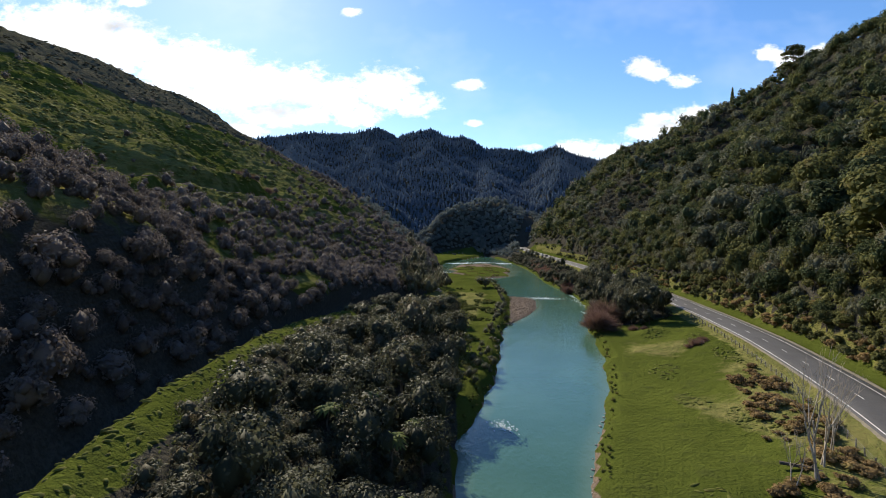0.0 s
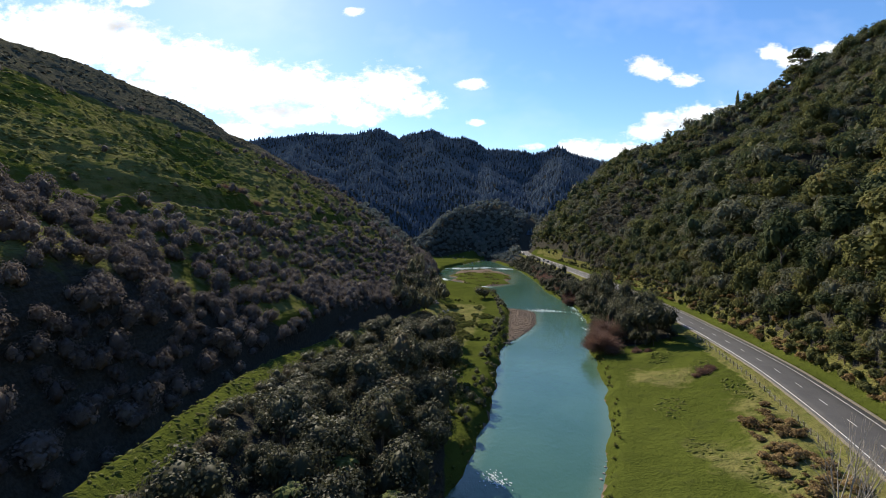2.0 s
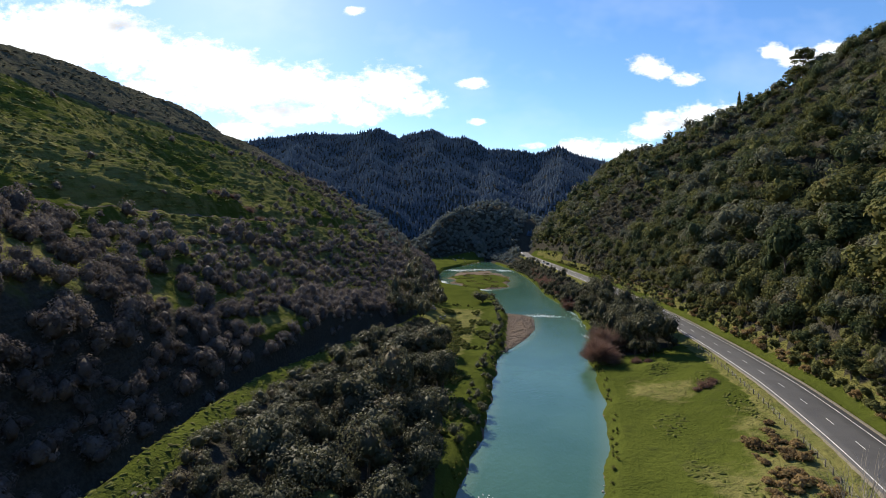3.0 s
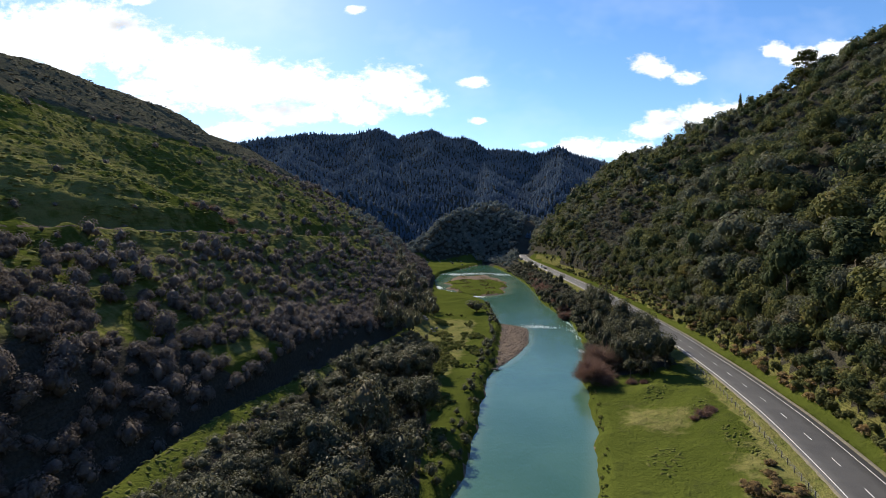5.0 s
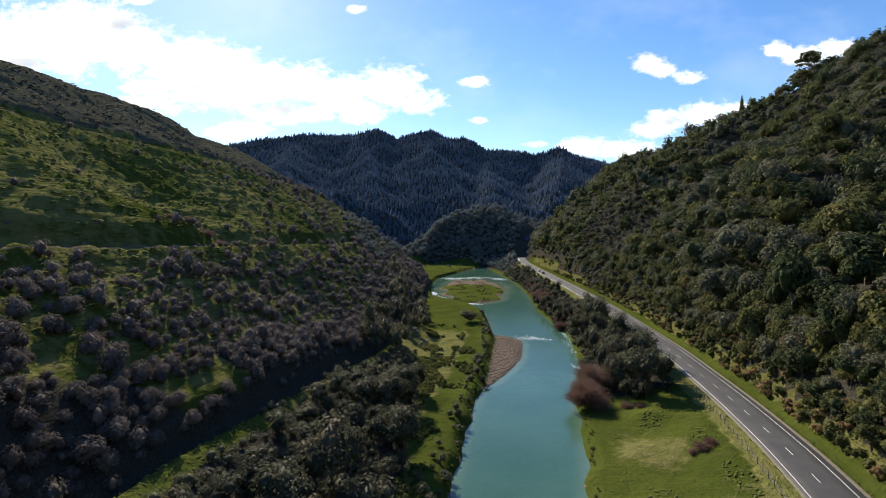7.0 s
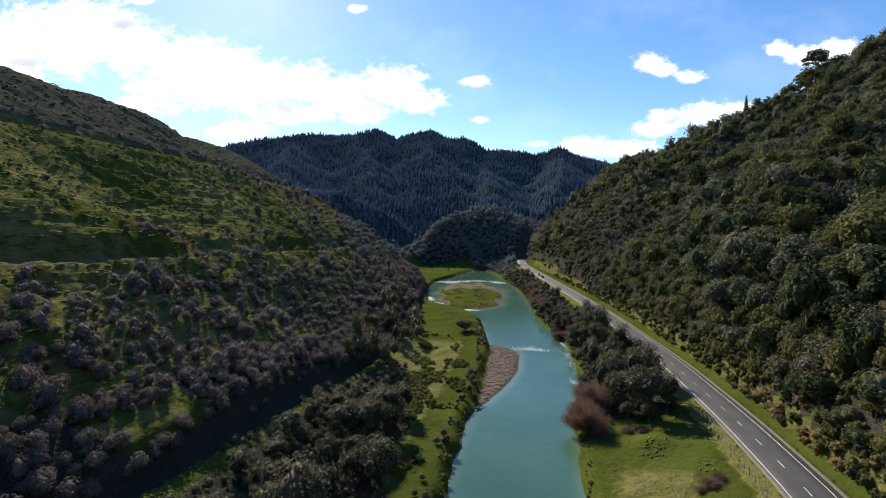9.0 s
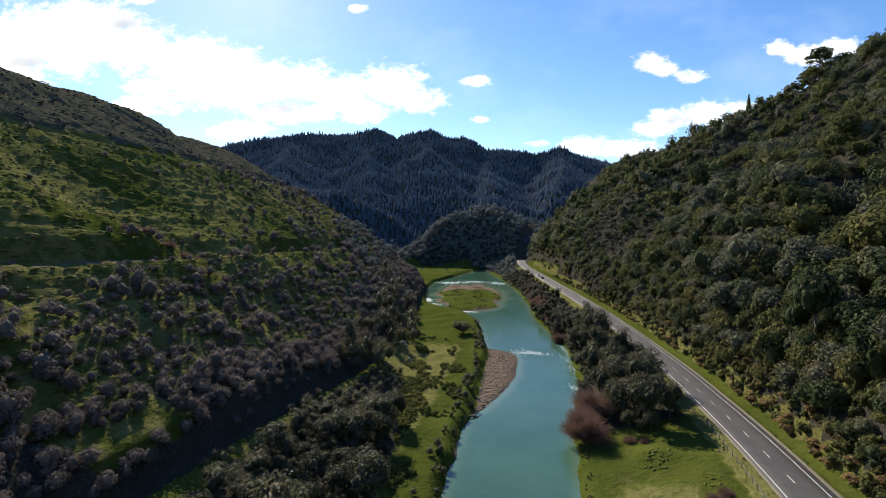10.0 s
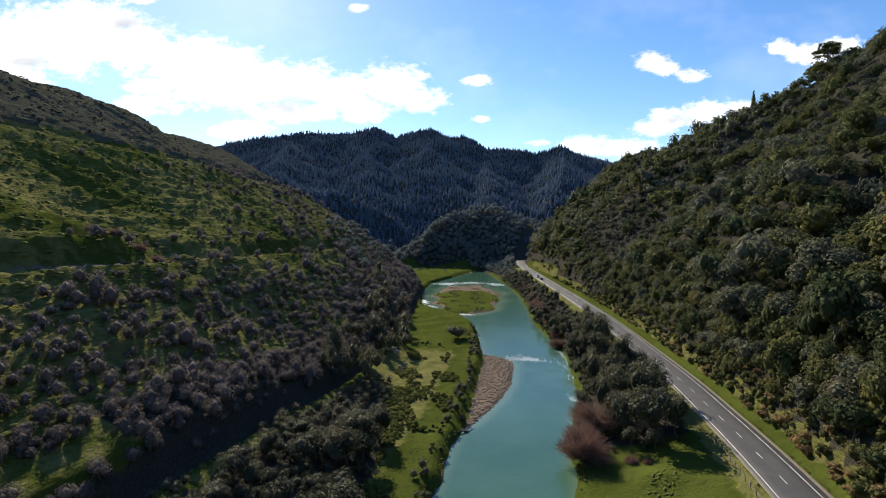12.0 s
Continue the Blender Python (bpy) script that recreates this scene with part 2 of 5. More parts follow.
def make_ground():
    m, n, l = shader("valley_ground")
    w = place(n)
    a = n.new("ShaderNodeAttribute")
    a.attribute_name = "cover"
    s = n.new("ShaderNodeSeparateColor")
    l.new(a.outputs["Color"], s.inputs[0])
    gravel, rough_, wood = s.outputs
    hill_shade = a.outputs["Alpha"]
    big, mid, fine = noise_at(n, l, w, 0.035, 4), noise_at(n, l, w, 0.28, 5, 0.65), noise_at(n, l, w, 2.2, 4, 0.7)
    grass = blend(n, l, span(n, l, big, 0.35, 0.65), (0.056, 0.071, 0.014), (0.078, 0.094, 0.019))
    grass = blend(n, l, span(n, l, mid, 0.5, 0.72, 0.0, 0.8), grass, (0.050, 0.060, 0.017))
    grass = blend(n, l, span(n, l, fine, 0.55, 0.8, 0.0, 0.6), grass, (0.098, 0.100, 0.030))
    dry = blend(n, l, span(n, l, mid, 0.35, 0.6), (0.122, 0.130, 0.040), (0.160, 0.152, 0.054))
    dry = blend(n, l, span(n, l, fine, 0.5, 0.75, 0.0, 0.7), dry, (0.105, 0.078, 0.036))
    edge = calc(n, l, "MULTIPLY", calc(n, l, "SUBTRACT", mid, 0.5), 1.3)
    c = blend(n, l, span(n, l, calc(n, l, "ADD", rough_, edge), 0.3, 0.7), grass, dry)
    litter = blend(n, l, span(n, l, fine, 0.35, 0.65), (0.040, 0.039, 0.030), (0.066, 0.060, 0.048))
    c = blend(n, l, span(n, l, calc(n, l, "ADD", wood, calc(n, l, "MULTIPLY", edge, 0.5)), 0.4, 0.65), c, litter)
    # Hilltop ground: shade of a slope turned from the sun, put into the colour.
    dark = blend(n, l, span(n, l, fine, 0.35, 0.7), (0.060, 0.060, 0.043), (0.115, 0.106, 0.072))
    dark = blend(n, l, span(n, l, mid, 0.5, 0.75, 0.0, 0.7), dark, (0.105, 0.106, 0.045))
    c = blend(n, l, span(n, l, calc(n, l, "ADD", hill_shade, calc(n, l, "MULTIPLY", edge, 0.5)), 0.4, 0.65), c, dark)
    v = n.new("ShaderNodeTexVoronoi")
    v.inputs["Scale"].default_value = 2.6
    l.new(w, v.inputs["Vector"])
    pebbles = blend(n, l, v.outputs["Color"], (0.115, 0.085, 0.064), (0.20, 0.160, 0.125))
    pebbles = blend(n, l, span(n, l, mid, 0.45, 0.7, 0.0, 0.7), pebbles, (0.18, 0.135, 0.10))
    c = blend(n, l, span(n, l, calc(n, l, "ADD", gravel, calc(n, l, "MULTIPLY", edge, 0.35)), 0.42, 0.58), c, pebbles)
    bump = calc(n, l, "ADD", calc(n, l, "MULTIPLY", mid, 1.2), calc(n, l, "MULTIPLY", fine, 0.45))
    lay = n.new("ShaderNodeMapping")
    lay.inputs["Scale"].default_value = (0.22, 0.22, 1.5)
    l.new(w, lay.inputs[0])
    ridge = noise_at(n, l, lay.outputs[0], 1.0, 5, 0.6)
    bump = calc(n, l, "ADD", bump, calc(n, l, "MULTIPLY", ridge, calc(n, l, "ADD", calc(n, l, "MULTIPLY", rough_, 2.2), 0.4)))
    return finish(m, n, l, c, 1.0, bump, 0.9, 0.7, spec=0.0)


M_ASPHALT, M_WATER, M_GROUND = make_asphalt(), make_water(), make_ground()
M_FOAM_GLINT = plain("white_water_glint", (0.42, 0.50, 0.50), (0.72, 0.76, 0.76), 0.5, 2.0)

# ---- the lie of the land ----
def ramp(v, xs, ys):
    return np.interp(v, xs, ys)


def smooth(v, a, b):
    s = np.clip((v - a) / (b - a), 0, 1)
    return s * s * (3 - 2 * s)


def waves(x, y, size, seed):
    """Soft uneven swell between about -1 and 1."""
    r = np.random.default_rng(seed)
    out = 0.0
    for k in range(5):
        ang, ph = r.uniform(0, 6.28), r.uniform(0, 6.28)
        f = 6.28 / (size * r.uniform(0.6, 1.6))
        out = out + np.sin(f * (x * np.cos(ang) + y * np.sin(ang)) + ph) * 0.4
    return out


BANK_L = ([-60, 60, 72, 87, 116, 148, 166, 176, 240, 264, 310, 335, 355, 372, 450, 510, 560, 610, 640, 700], [-6, 1.5, 3, 7.2, 13.9, 18.6, 22.5, 25, 34.5, 35.5, 35.5, 28.5, 14, 4, -1, 6, 26, 44, 62, 64])
BANK_R = ([-60, 58, 70, 83, 102, 121, 144, 160, 181, 200, 232, 254, 295, 318, 367, 421, 490, 530, 580, 640, 700], [-10, 19, 23, 29, 36, 41.7, 47, 50, 56, 62.6, 68, 71.2, 70, 69.7, 74, 77, 77, 74, 70, 64, 64])
ROAD = ([-60, 51, 61, 71, 81, 91, 103, 117, 141, 161, 181, 194, 247, 299, 361, 450, 520, 580, 640, 700, 800], [12, 57.5, 61.6, 65.4, 68.8, 71.8, 75.1, 78.5, 83.5, 87, 90, 91.6, 96, 99.2, 100.5, 101.5, 102, 103.5, 110, 122, 150])
ROAD_Z = ([-60, 40, 77, 97, 116, 170, 620, 900], [5.4, 5.4, 5.8, 6.1, 6.5, 6.6, 15.5, 18])
LEDGE = ([-60, 20, 34, 50, 73, 87, 94, 112, 150, 186, 220, 300, 470, 560, 720, 900], [-16, -22, -25, -27, -27.5, -26.8, -25.5, -22, -16, -9, -5, 2, 2, -28, -45, -60])
LEDGE_Z = ([-60, 20, 73, 94, 112, 150, 186, 220, 300], [16.5, 16, 16, 15.2, 14, 11, 7.5, 4.5, 4])
SLOPE_L = ([0, 10, 27, 45, 60, 100, 130, 150, 170, 200, 260, 400, 900], [0, 11, 22.5, 35.5, 46, 70, 88, 102, 113, 123, 133, 145, 160])
SLOPE_R = ([-5, 0.6, 2.6, 4.4, 7, 12, 24, 39, 52, 65, 93, 160, 260, 400], [0, 0, 1.5, 6, 12, 19, 30, 42, 53, 63, 86, 146, 220, 260])
BLUFF = ([0, 1.6, 3, 8, 11, 20, 25, 40, 50], [0, 5.0, 6.0, 2.9, 0.9, 1.1, 1.7, -0.7, -2.0])
SHOULDER = ([28, 40, 48, 60, 76, 86, 100, 116], [0, 4, 6, 3, 0.5, -4, -3, 0])
FLAT = ([60, 75, 88, 116, 138, 153, 169, 201, 268, 360, 420, 500, 560, 720], [0.3, 0.5, 4, 9, 13, 13, 19, 27, 31, 32, 28, 30, 50, 75])
BAR = ([168, 172, 178, 194, 211, 232, 240, 246, 252], [22, 25, 29, 37, 43, 46.8, 47, 43, 34])
SKYLINE = [(-900, 1500, 280), (-569, 1450, 305), (-393, 1450, 327), (-258, 1450, 328), (-186, 1450, 342), (-129, 1480, 322), (-73, 1450, 329), (-22, 1450, 337), (36, 1450, 315), (73, 1450, 316), (120, 1450, 287), (213, 1450, 277), (272, 1450, 269), (348, 1450, 285), (416, 1450, 266), (578, 1450, 216), (1000, 1500, 240)]
SPURS = [[(-186, 1450, 338), (-170, 1200, 235), (-120, 1000, 150), (-90, 900, 95)], [(-22, 1450, 333), (-30, 1250, 260), (20, 1100, 180), (70, 960, 115)],
         [(-393, 1450, 322), (-350, 1150, 240), (-280, 900, 160)], [(-400, 680, 190), (-287, 720, 138), (-222, 760, 122), (-148, 800, 108), (-70, 840, 72)],
         [(-15, 690, 36), (22, 725, 66), (55, 765, 84), (92, 800, 92), (125, 815, 74), (170, 850, 66)], [(92, 800, 92), (110, 950, 130), (120, 1450, 283)],
         [(348, 1450, 281), (300, 1200, 215), (230, 1000, 140), (190, 900, 90)], [(578, 1450, 212), (480, 1150, 215), (380, 900, 160)]]


def river_z(y):
    return 0.012 * np.clip(y - 250, 0, 500)


def road_z(y):
    return ramp(y, *ROAD_Z)


def tent(x, y, line, slope):
    best = np.full(np.shape(x), -1e9)
    for (ax, ay, az), (bx, by, bz) in zip(line, line[1:]):
        t = np.clip(((x - ax) * (bx - ax) + (y - ay) * (by - ay)) / ((bx - ax) ** 2 + (by - ay) ** 2), 0, 1)
        dist = np.hypot(x - ax - t * (bx - ax), y - ay - t * (by - ay))
        best = np.maximum(best, az + t * (bz - az) - slope * dist)
    return best


def bench(h, at, deep=1.0):
    """A track cut into a slope at height at: a level strip with a steep bank above it."""
    return at + ramp(h - at, [-900, -9, -1.2 * deep, 1.6 * deep, 3.2 * deep, 9, 900], [-900, -9, -1.2 * deep, -0.9 * deep, 3.2 * deep, 9, 900])


def on_isle(x, y):
    """Positive on the island in the river's bend."""
    ax, ay = x - 36 - 0.06 * (y - 420), y - 420
    return 1 - np.sqrt((ax / 27) ** 2 + (ay / 78) ** 2) + 0.13 * waves(x, y, 34, 5)


def on_bar(x, y):
    return np.where((y > 170) & (y < 251), ramp(y, *BAR) - x, -9.0)


def land(x, y):
    """Height of the ground."""
    x, y = np.asarray(x, float), np.asarray(y, float)
    l, r, c = ramp(y, *BANK_L), ramp(y, *BANK_R), ramp(y, *ROAD)
    l, r = l + 0.6 * waves(x * 0, y, 13, 11), r + 0.4 * waves(x * 0, y, 15, 12)
    zr, zroad = river_z(y), road_z(y)
    swell = waves(x, y, 14, 1)
    # right side: bank, paddock, road bed, wooded hill
    right = zr - 0.4 + 2.2 * smooth(x, r - 1, r + 2.2)
    right = right + (zroad - 1.2 - zr - 1.8) * (0.35 * smooth(x, r + 2, c - 9) + 0.65 * smooth(x, c - 24, c - 9)) + 0.22 * swell * smooth(x, r + 3, r + 8) * (1 - smooth(x, c - 10, c - 7))
    right = right + 1.2 * smooth(x, c - 8, c - 5)
    right = right + 1.4 * np.exp(-((x - 62) / 5) ** 2 - ((y - 141) / 4) ** 2)
    d = x - (c + 6.5)
    hill = ramp(d * (1 + 0.15 * smooth(y, 320, 480)), *SLOPE_R)
    hill = hill - 9.0 * np.exp(-((y - 178 - 0.42 * d) / 8.5) ** 2) * smooth(d, 8, 26) * (1 - smooth(d, 75, 120))
    hill = hill * (1 + 0.05 * waves(x, y, 70, 2) * smooth(d, 10, 60)) + 7 * waves(x * 0.3, y, 60, 3) * smooth(d, 15, 70)
    crest = ramp(y, [100, 250, 352, 385, 415, 450, 483, 600, 700], [252, 168, 145, 134, 121, 111, 109, 112, 102])
    top = crest + 0.12 * np.clip(d - 150, 0, 400)
    hill = np.where(hill > top - 8, top - 8 * np.exp(-np.clip(hill - top + 8, 0, 99) / 8), hill)
    hill = np.minimum(hill, np.clip(124 - (y - 620) * 1.3, 0, 999))
    right = right + hill
    # left side: bank, flat, wooded bank up to the ledge, dip behind it, pasture hill
    lx, lz = ramp(y, *LEDGE), ramp(y, *LEDGE_Z)
    flat = ramp(y, *FLAT)
    left = zr - 0.4 + 3.0 * smooth(-x, -l - 1, -l + 2.5) + 0.25 * swell * smooth(-x, -l + 2, -l + 6)
    foot = l - flat
    rise = np.clip((foot - x) / np.maximum(foot - lx, 4), 0, 1)
    left = left + (lz - 2.6) * rise
    e = lx - 1.2 - x
    dip = (2.0 + 2.0 * (1 - smooth(y, 90, 130))) * (1 - smooth(y, 190, 230))
    left = left - dip * smooth(e, 0, 2.2)
    e = e - 1.7 - 0.8 * np.clip(y - 620, 0, 400)
    low_ = ramp(y, [150, 190, 230, 260, 330, 900], [1.0, 0.97, 1.0, 1.03, 1.08, 1.08])
    high = ramp(y, [100, 200, 240, 300, 335, 370, 430, 480], [1.02, 1.0, 1.02, 1.04, 1.05, 0.98, 1.0, 1.03])
    up = ramp(e, *SLOPE_L) * (low_ + (high - low_) * smooth(e, 85, 135))
    up = up + 10 * smooth(e, 0, 14) * (1 - smooth(e, 22, 62)) * (1 - smooth(y, 62, 105))
    up = up + (1.5 * waves(x, y, 52, 7) + 0.35 * waves(x, y, 19, 8)) * smooth(e, 4, 30)
    up = up + ramp(e, *BLUFF) * (0.25 + 0.75 * smooth(y, 78, 106)) * (1 - 0.45 * smooth(y, 150, 172)) * (1 - smooth(y, 205, 250))
    up = up + ramp(e - 9 * (1 - smooth(y, 150, 176)), *SHOULDER) * smooth(y, 112, 140) * (1 - smooth(y, 200, 250))
    h = bench(bench(up + lz, 46.0 + dip - 0.02 * (y - 150), 1.3), 91 + dip, 1.2)
    coarse = 0.45 + 0.55 * smooth(waves(x, y, 60, 17), -0.6, 0.4)
    run_ = y + 0.55 * x
    steps = 0.30 * np.sin(h * 2.2 + 2.5 * waves(x, y, 30, 9)) + (0.46 * waves(x * 2.6, run_ * 0.8, 12, 18) + 0.42 * waves(x * 1.6, run_ * 1.1, 7.5, 14)) * coarse + 0.15 * waves(x, y, 3.4, 15) + 0.35 * waves(x, y, 16, 19) * coarse
    steps = steps * smooth(e, 12, 28) * smooth(np.abs(h - 90), 0.3, 2.2)
    left = np.where(e > 0, left + (h - lz) + steps, left)
    isle, bar = on_isle(x, y), on_bar(x, y)
    bed = zr - 1.0
    bed = np.maximum(bed, np.where(isle > -0.1, zr - 1.0 + 1.9 * smooth(isle, -0.1, 0.25), bed))
    bed = np.maximum(bed, np.where(bar > -3, zr - 1.0 + 1.4 * smooth(bar, -3, 2.5), bed))
    z = np.where(x < (l + r) / 2, np.where(x < l + 1, np.maximum(left, bed), bed), np.where(x > r - 1, right, bed))
    # wooded ranges at the valley's head
    far = tent(x, y, SKYLINE, 0.62) + 9
    for k, s in enumerate(SPURS):
        far = np.maximum(far, tent(x, y, s, 0.78 if k in (3, 4) else 0.55) - (0 if k in (3, 4) else 10))
    far = far + 6 * waves(x, y, 80, 4) + 2.5 * waves(x, y, 35, 16)
    return np.where(y > 560, np.maximum(z, far), z)


def cover_at(x, y):
    """Share of gravel, rough dry growth, leaf litter and painted hilltop shade on the ground."""
    l, r, c = ramp(y, *BANK_L), ramp(y, *BANK_R), ramp(y, *ROAD)
    isle, bar = on_isle(x, y), on_bar(x, y)
    gravel = np.where((x > l + 0.6) & (x < r - 0.9) & (y < 640), 1.0, 0.0)
    gravel = np.where((x > l) & (x < r) & (isle + 0.12 * waves(x, y, 14, 6) > 0.12 + 0.5 * smooth(y, 415, 465)), 0.1, gravel)
    gravel = np.maximum(gravel, 0.9 * ((x > r - 1) & (x < r + 0.2) & (y < 82)))
    d = x - (c + 6.5)
    lx = ramp(y, *LEDGE)
    track = (x < -60) & (np.abs(land(x, y) - 89.8) < 0.35)
    track = track | ((x < -44) & (x > -120) & (y < 225) & (np.abs(land(x, y) - 44.7 + 0.02 * (y - 150)) < 0.3))
    gravel = np.where(track, 0.62, gravel)
    tuss = 0.75 * np.exp(-((x - 47) / 7) ** 2 - ((y - 79) / 9) ** 2) + 0.62 * smooth(x, c - 22, c - 12) * (1 - smooth(y, 95, 120)) * (x < c)
    tuss = np.maximum(tuss, 0.9 * np.exp(-((x - 56) / 9) ** 2 - ((y - 124) / 9) ** 2))
    tuss = np.maximum(tuss, 0.8 * (x > c - 8.5) * (x < c - 4.5))
    tuss = np.maximum(tuss, 0.8 * (d > 2.4) * (d < 5))
    tuss = np.maximum(tuss, 0.55 * (d > -1.6) * (d < -0.6))
    tuss = np.maximum(tuss, np.where((x < l - 3) & (x > lx) & (y > 120), 0.8 * smooth(l - x, 8, 14) * (1 - smooth(y, 235, 265)), 0))
    tuss = np.maximum(tuss, np.where(x < lx - 6, 0.55 + 0.22 * waves(x, y, 40, 13), 0))
    wood = np.where(d > 4, 1.0, 0.0)
    wood = np.maximum(wood, np.where((x < l - ramp(y, *FLAT)) & (x > lx + np.where(y < 116, 2.5, 1.8)) & (y < 200), 0.85, 0))
    wood = np.maximum(wood, np.where((x > r + 3) & (x < c - 9) & (y > 158), 0.8, 0))
    wood = np.maximum(wood, 1.0 * ((y > 666) | ((y > 600) & ((x < -40) | (x > 58)))))
    # Litter under the scrub, doubling as painted shade in the dip behind the ledge.
    wood = np.maximum(wood, np.where((x < lx - 2.2) & ~((y > 101) & (y < 119) & (x < lx - 5.2)), 0.75 * (1 - smooth(lx - x, 10, 24)), 0))
    # The hilltop above the upper track takes the painted shade.
    hill_shade = np.where((x < lx - 60) & (y < 560), smooth(land(x, y) + 1.5 * waves(x, y, 18, 71), 91.5, 95), 0)
    wood = np.maximum(wood, np.where((x < lx - 14) & (y < 660), 0.46 * smooth(y, 250, 330), 0))
    return gravel, tuss, wood, hill_shade


def mesh_from(name, verts, quads, material, soft=False, attributes=()):
    me = bpy.data.meshes.new(name)
    verts, quads = np.asarray(verts, np.float32), np.asarray(quads, np.int32)
    k = quads.shape[1]
    me.vertices.add(len(verts))
    me.vertices.foreach_set("co", verts.ravel())
    me.loops.add(quads.size)
    me.loops.foreach_set("vertex_index", quads.ravel())
    me.polygons.add(len(quads))
    me.polygons.foreach_set("loop_start", np.arange(0, quads.size, k, dtype=np.int32))
    if soft:
        me.polygons.foreach_set("use_smooth", np.ones(len(quads), bool))
    for label, kind, values in attributes:
        at = me.attributes.new(label, kind, "POINT")
        at.data.foreach_set("color" if kind == "FLOAT_COLOR" else "value", np.asarray(values, np.float32).ravel())
    me.update(calc_edges=True)
    me.materials.append(material)
    return me


def lattice(xs, ys):
    gx, gy = np.meshgrid(xs, ys)
    n, m = len(ys), len(xs)
    a = (np.arange(n - 1)[:, None] * m + np.arange(m - 1)[None]).ravel()
    return gx, gy, np.stack([a, a + 1, a + m + 1, a + m], 1)


xs = np.concatenate([np.linspace(-2600, -620, 14)[:-1], np.arange(-620, -260, 11.0), np.arange(-260, -150, 3.0), np.arange(-150, -110, 1.25), np.arange(-110, -24, 1.0), np.arange(-24, 112, 1.25), np.arange(112, 330, 4.0), np.arange(330, 620, 11.0), np.linspace(620, 2600, 14)])
ys = np.concatenate([np.arange(-80, 20, 4.0), np.arange(20, 330, 1.25), np.arange(330, 560, 2.5), np.arange(560, 1500, 9.0), np.linspace(1500, 4600, 34)])
gx, gy, quads = lattice(xs, ys)
kinds = cover_at(gx, gy)
ground = new("ground", mesh_from("ground", np.stack([gx, gy, land(gx, gy)], -1).reshape(-1, 3), quads, M_GROUND, True,
             [("cover", "FLOAT_COLOR", np.stack(kinds, -1).reshape(-1, 4))]))
tagged(ground, "green pasture valley floor with steep terraced grass hillsides", "ground", kind="structure")

# river: one sheet from bank to bank
us, vs = np.linspace(0, 1, 25), np.arange(-80, 642, 2.5)
gu, gv, quads = lattice(us, vs)
gl, gr = ramp(gv, *BANK_L) - 3, ramp(gv, *BANK_R) + 3
gxw = gl + (gr - gl) * gu
near_edge = np.minimum(gxw - gl, gr - gxw) - 3
shallow = np.clip(1 - near_edge / 3.0, 0, 1) * 0.35
shallow = np.maximum(shallow, np.where(on_bar(gxw, gv) > -6, 0.45, 0) * smooth(on_bar(gxw, gv), -3.5, -0.5))
shallow = np.maximum(shallow, 0.6 * smooth(on_isle(gxw, gv), -0.3, -0.03))
river = new("water", mesh_from("water", np.stack([gxw, gv, river_z(gv)], -1).reshape(-1, 3), quads, M_WATER, True, [("shallow", "FLOAT", shallow)]))
tagged(river, "milky turquoise river winding between grassy banks", "river", kind="structure")

# ---- building helpers ----
def thing(name, label, category, group=""):
    return tagged(new(name), label, category, group)


def part(name, bm, material, parent, label=""):
    """Links a bmesh (or a ready mesh) as one mesh object under a thing or a part."""
    if isinstance(bm, bmesh.types.BMesh):
        me = bpy.data.meshes.new(name)
        bm.to_mesh(me)
        bm.free()
        me.materials.append(material)
    else:
        me = bm
    ob = new(name, me)
    ob.parent = parent
    return tagged(ob, label)


def spin(v, a):
    c, s = math.cos(a), math.sin(a)
    return np.stack([v[:, 0] * c - v[:, 1] * s, v[:, 0] * s + v[:, 1] * c, v[:, 2]], 1)


CUBE = np.array([(x, y, z) for z in (-1, 1) for y in (-1, 1) for x in (-1, 1)], float) / math.sqrt(3)
CUBE_F = np.array([(0, 2, 3, 1), (4, 5, 7, 6), (0, 1, 5, 4), (2, 6, 7, 3), (0, 4, 6, 2), (1, 3, 7, 5)])


BALL = np.concatenate([CUBE, np.array([(1, 0, 0), (-1, 0, 0), (0, 1, 0), (0, -1, 0), (0, 0, 1), (0, 0, -1)], float) * 1.12])
BALL_F = np.array([(8, 3, 10, 7), (5, 11, 1, 8), (7, 12, 5, 8), (8, 1, 13, 3), (6, 10, 2, 9), (9, 0, 11, 4), (9, 4, 12, 6), (2, 13, 0, 9), (10, 6, 12, 7), (3, 13, 2, 10), (5, 12, 4, 11), (11, 0, 13, 1)])


def core(lobes, fill, r):
    """Rough lumps that fill the inside of a crown."""
    vs_ = [BALL * r.uniform(0.88, 1.12, (14, 1)) * fill * np.array(p[3:]) + np.array(p[:3]) for p in lobes[:5]]
    return np.concatenate(vs_), np.concatenate([BALL_F + 14 * k for k in range(len(vs_))])


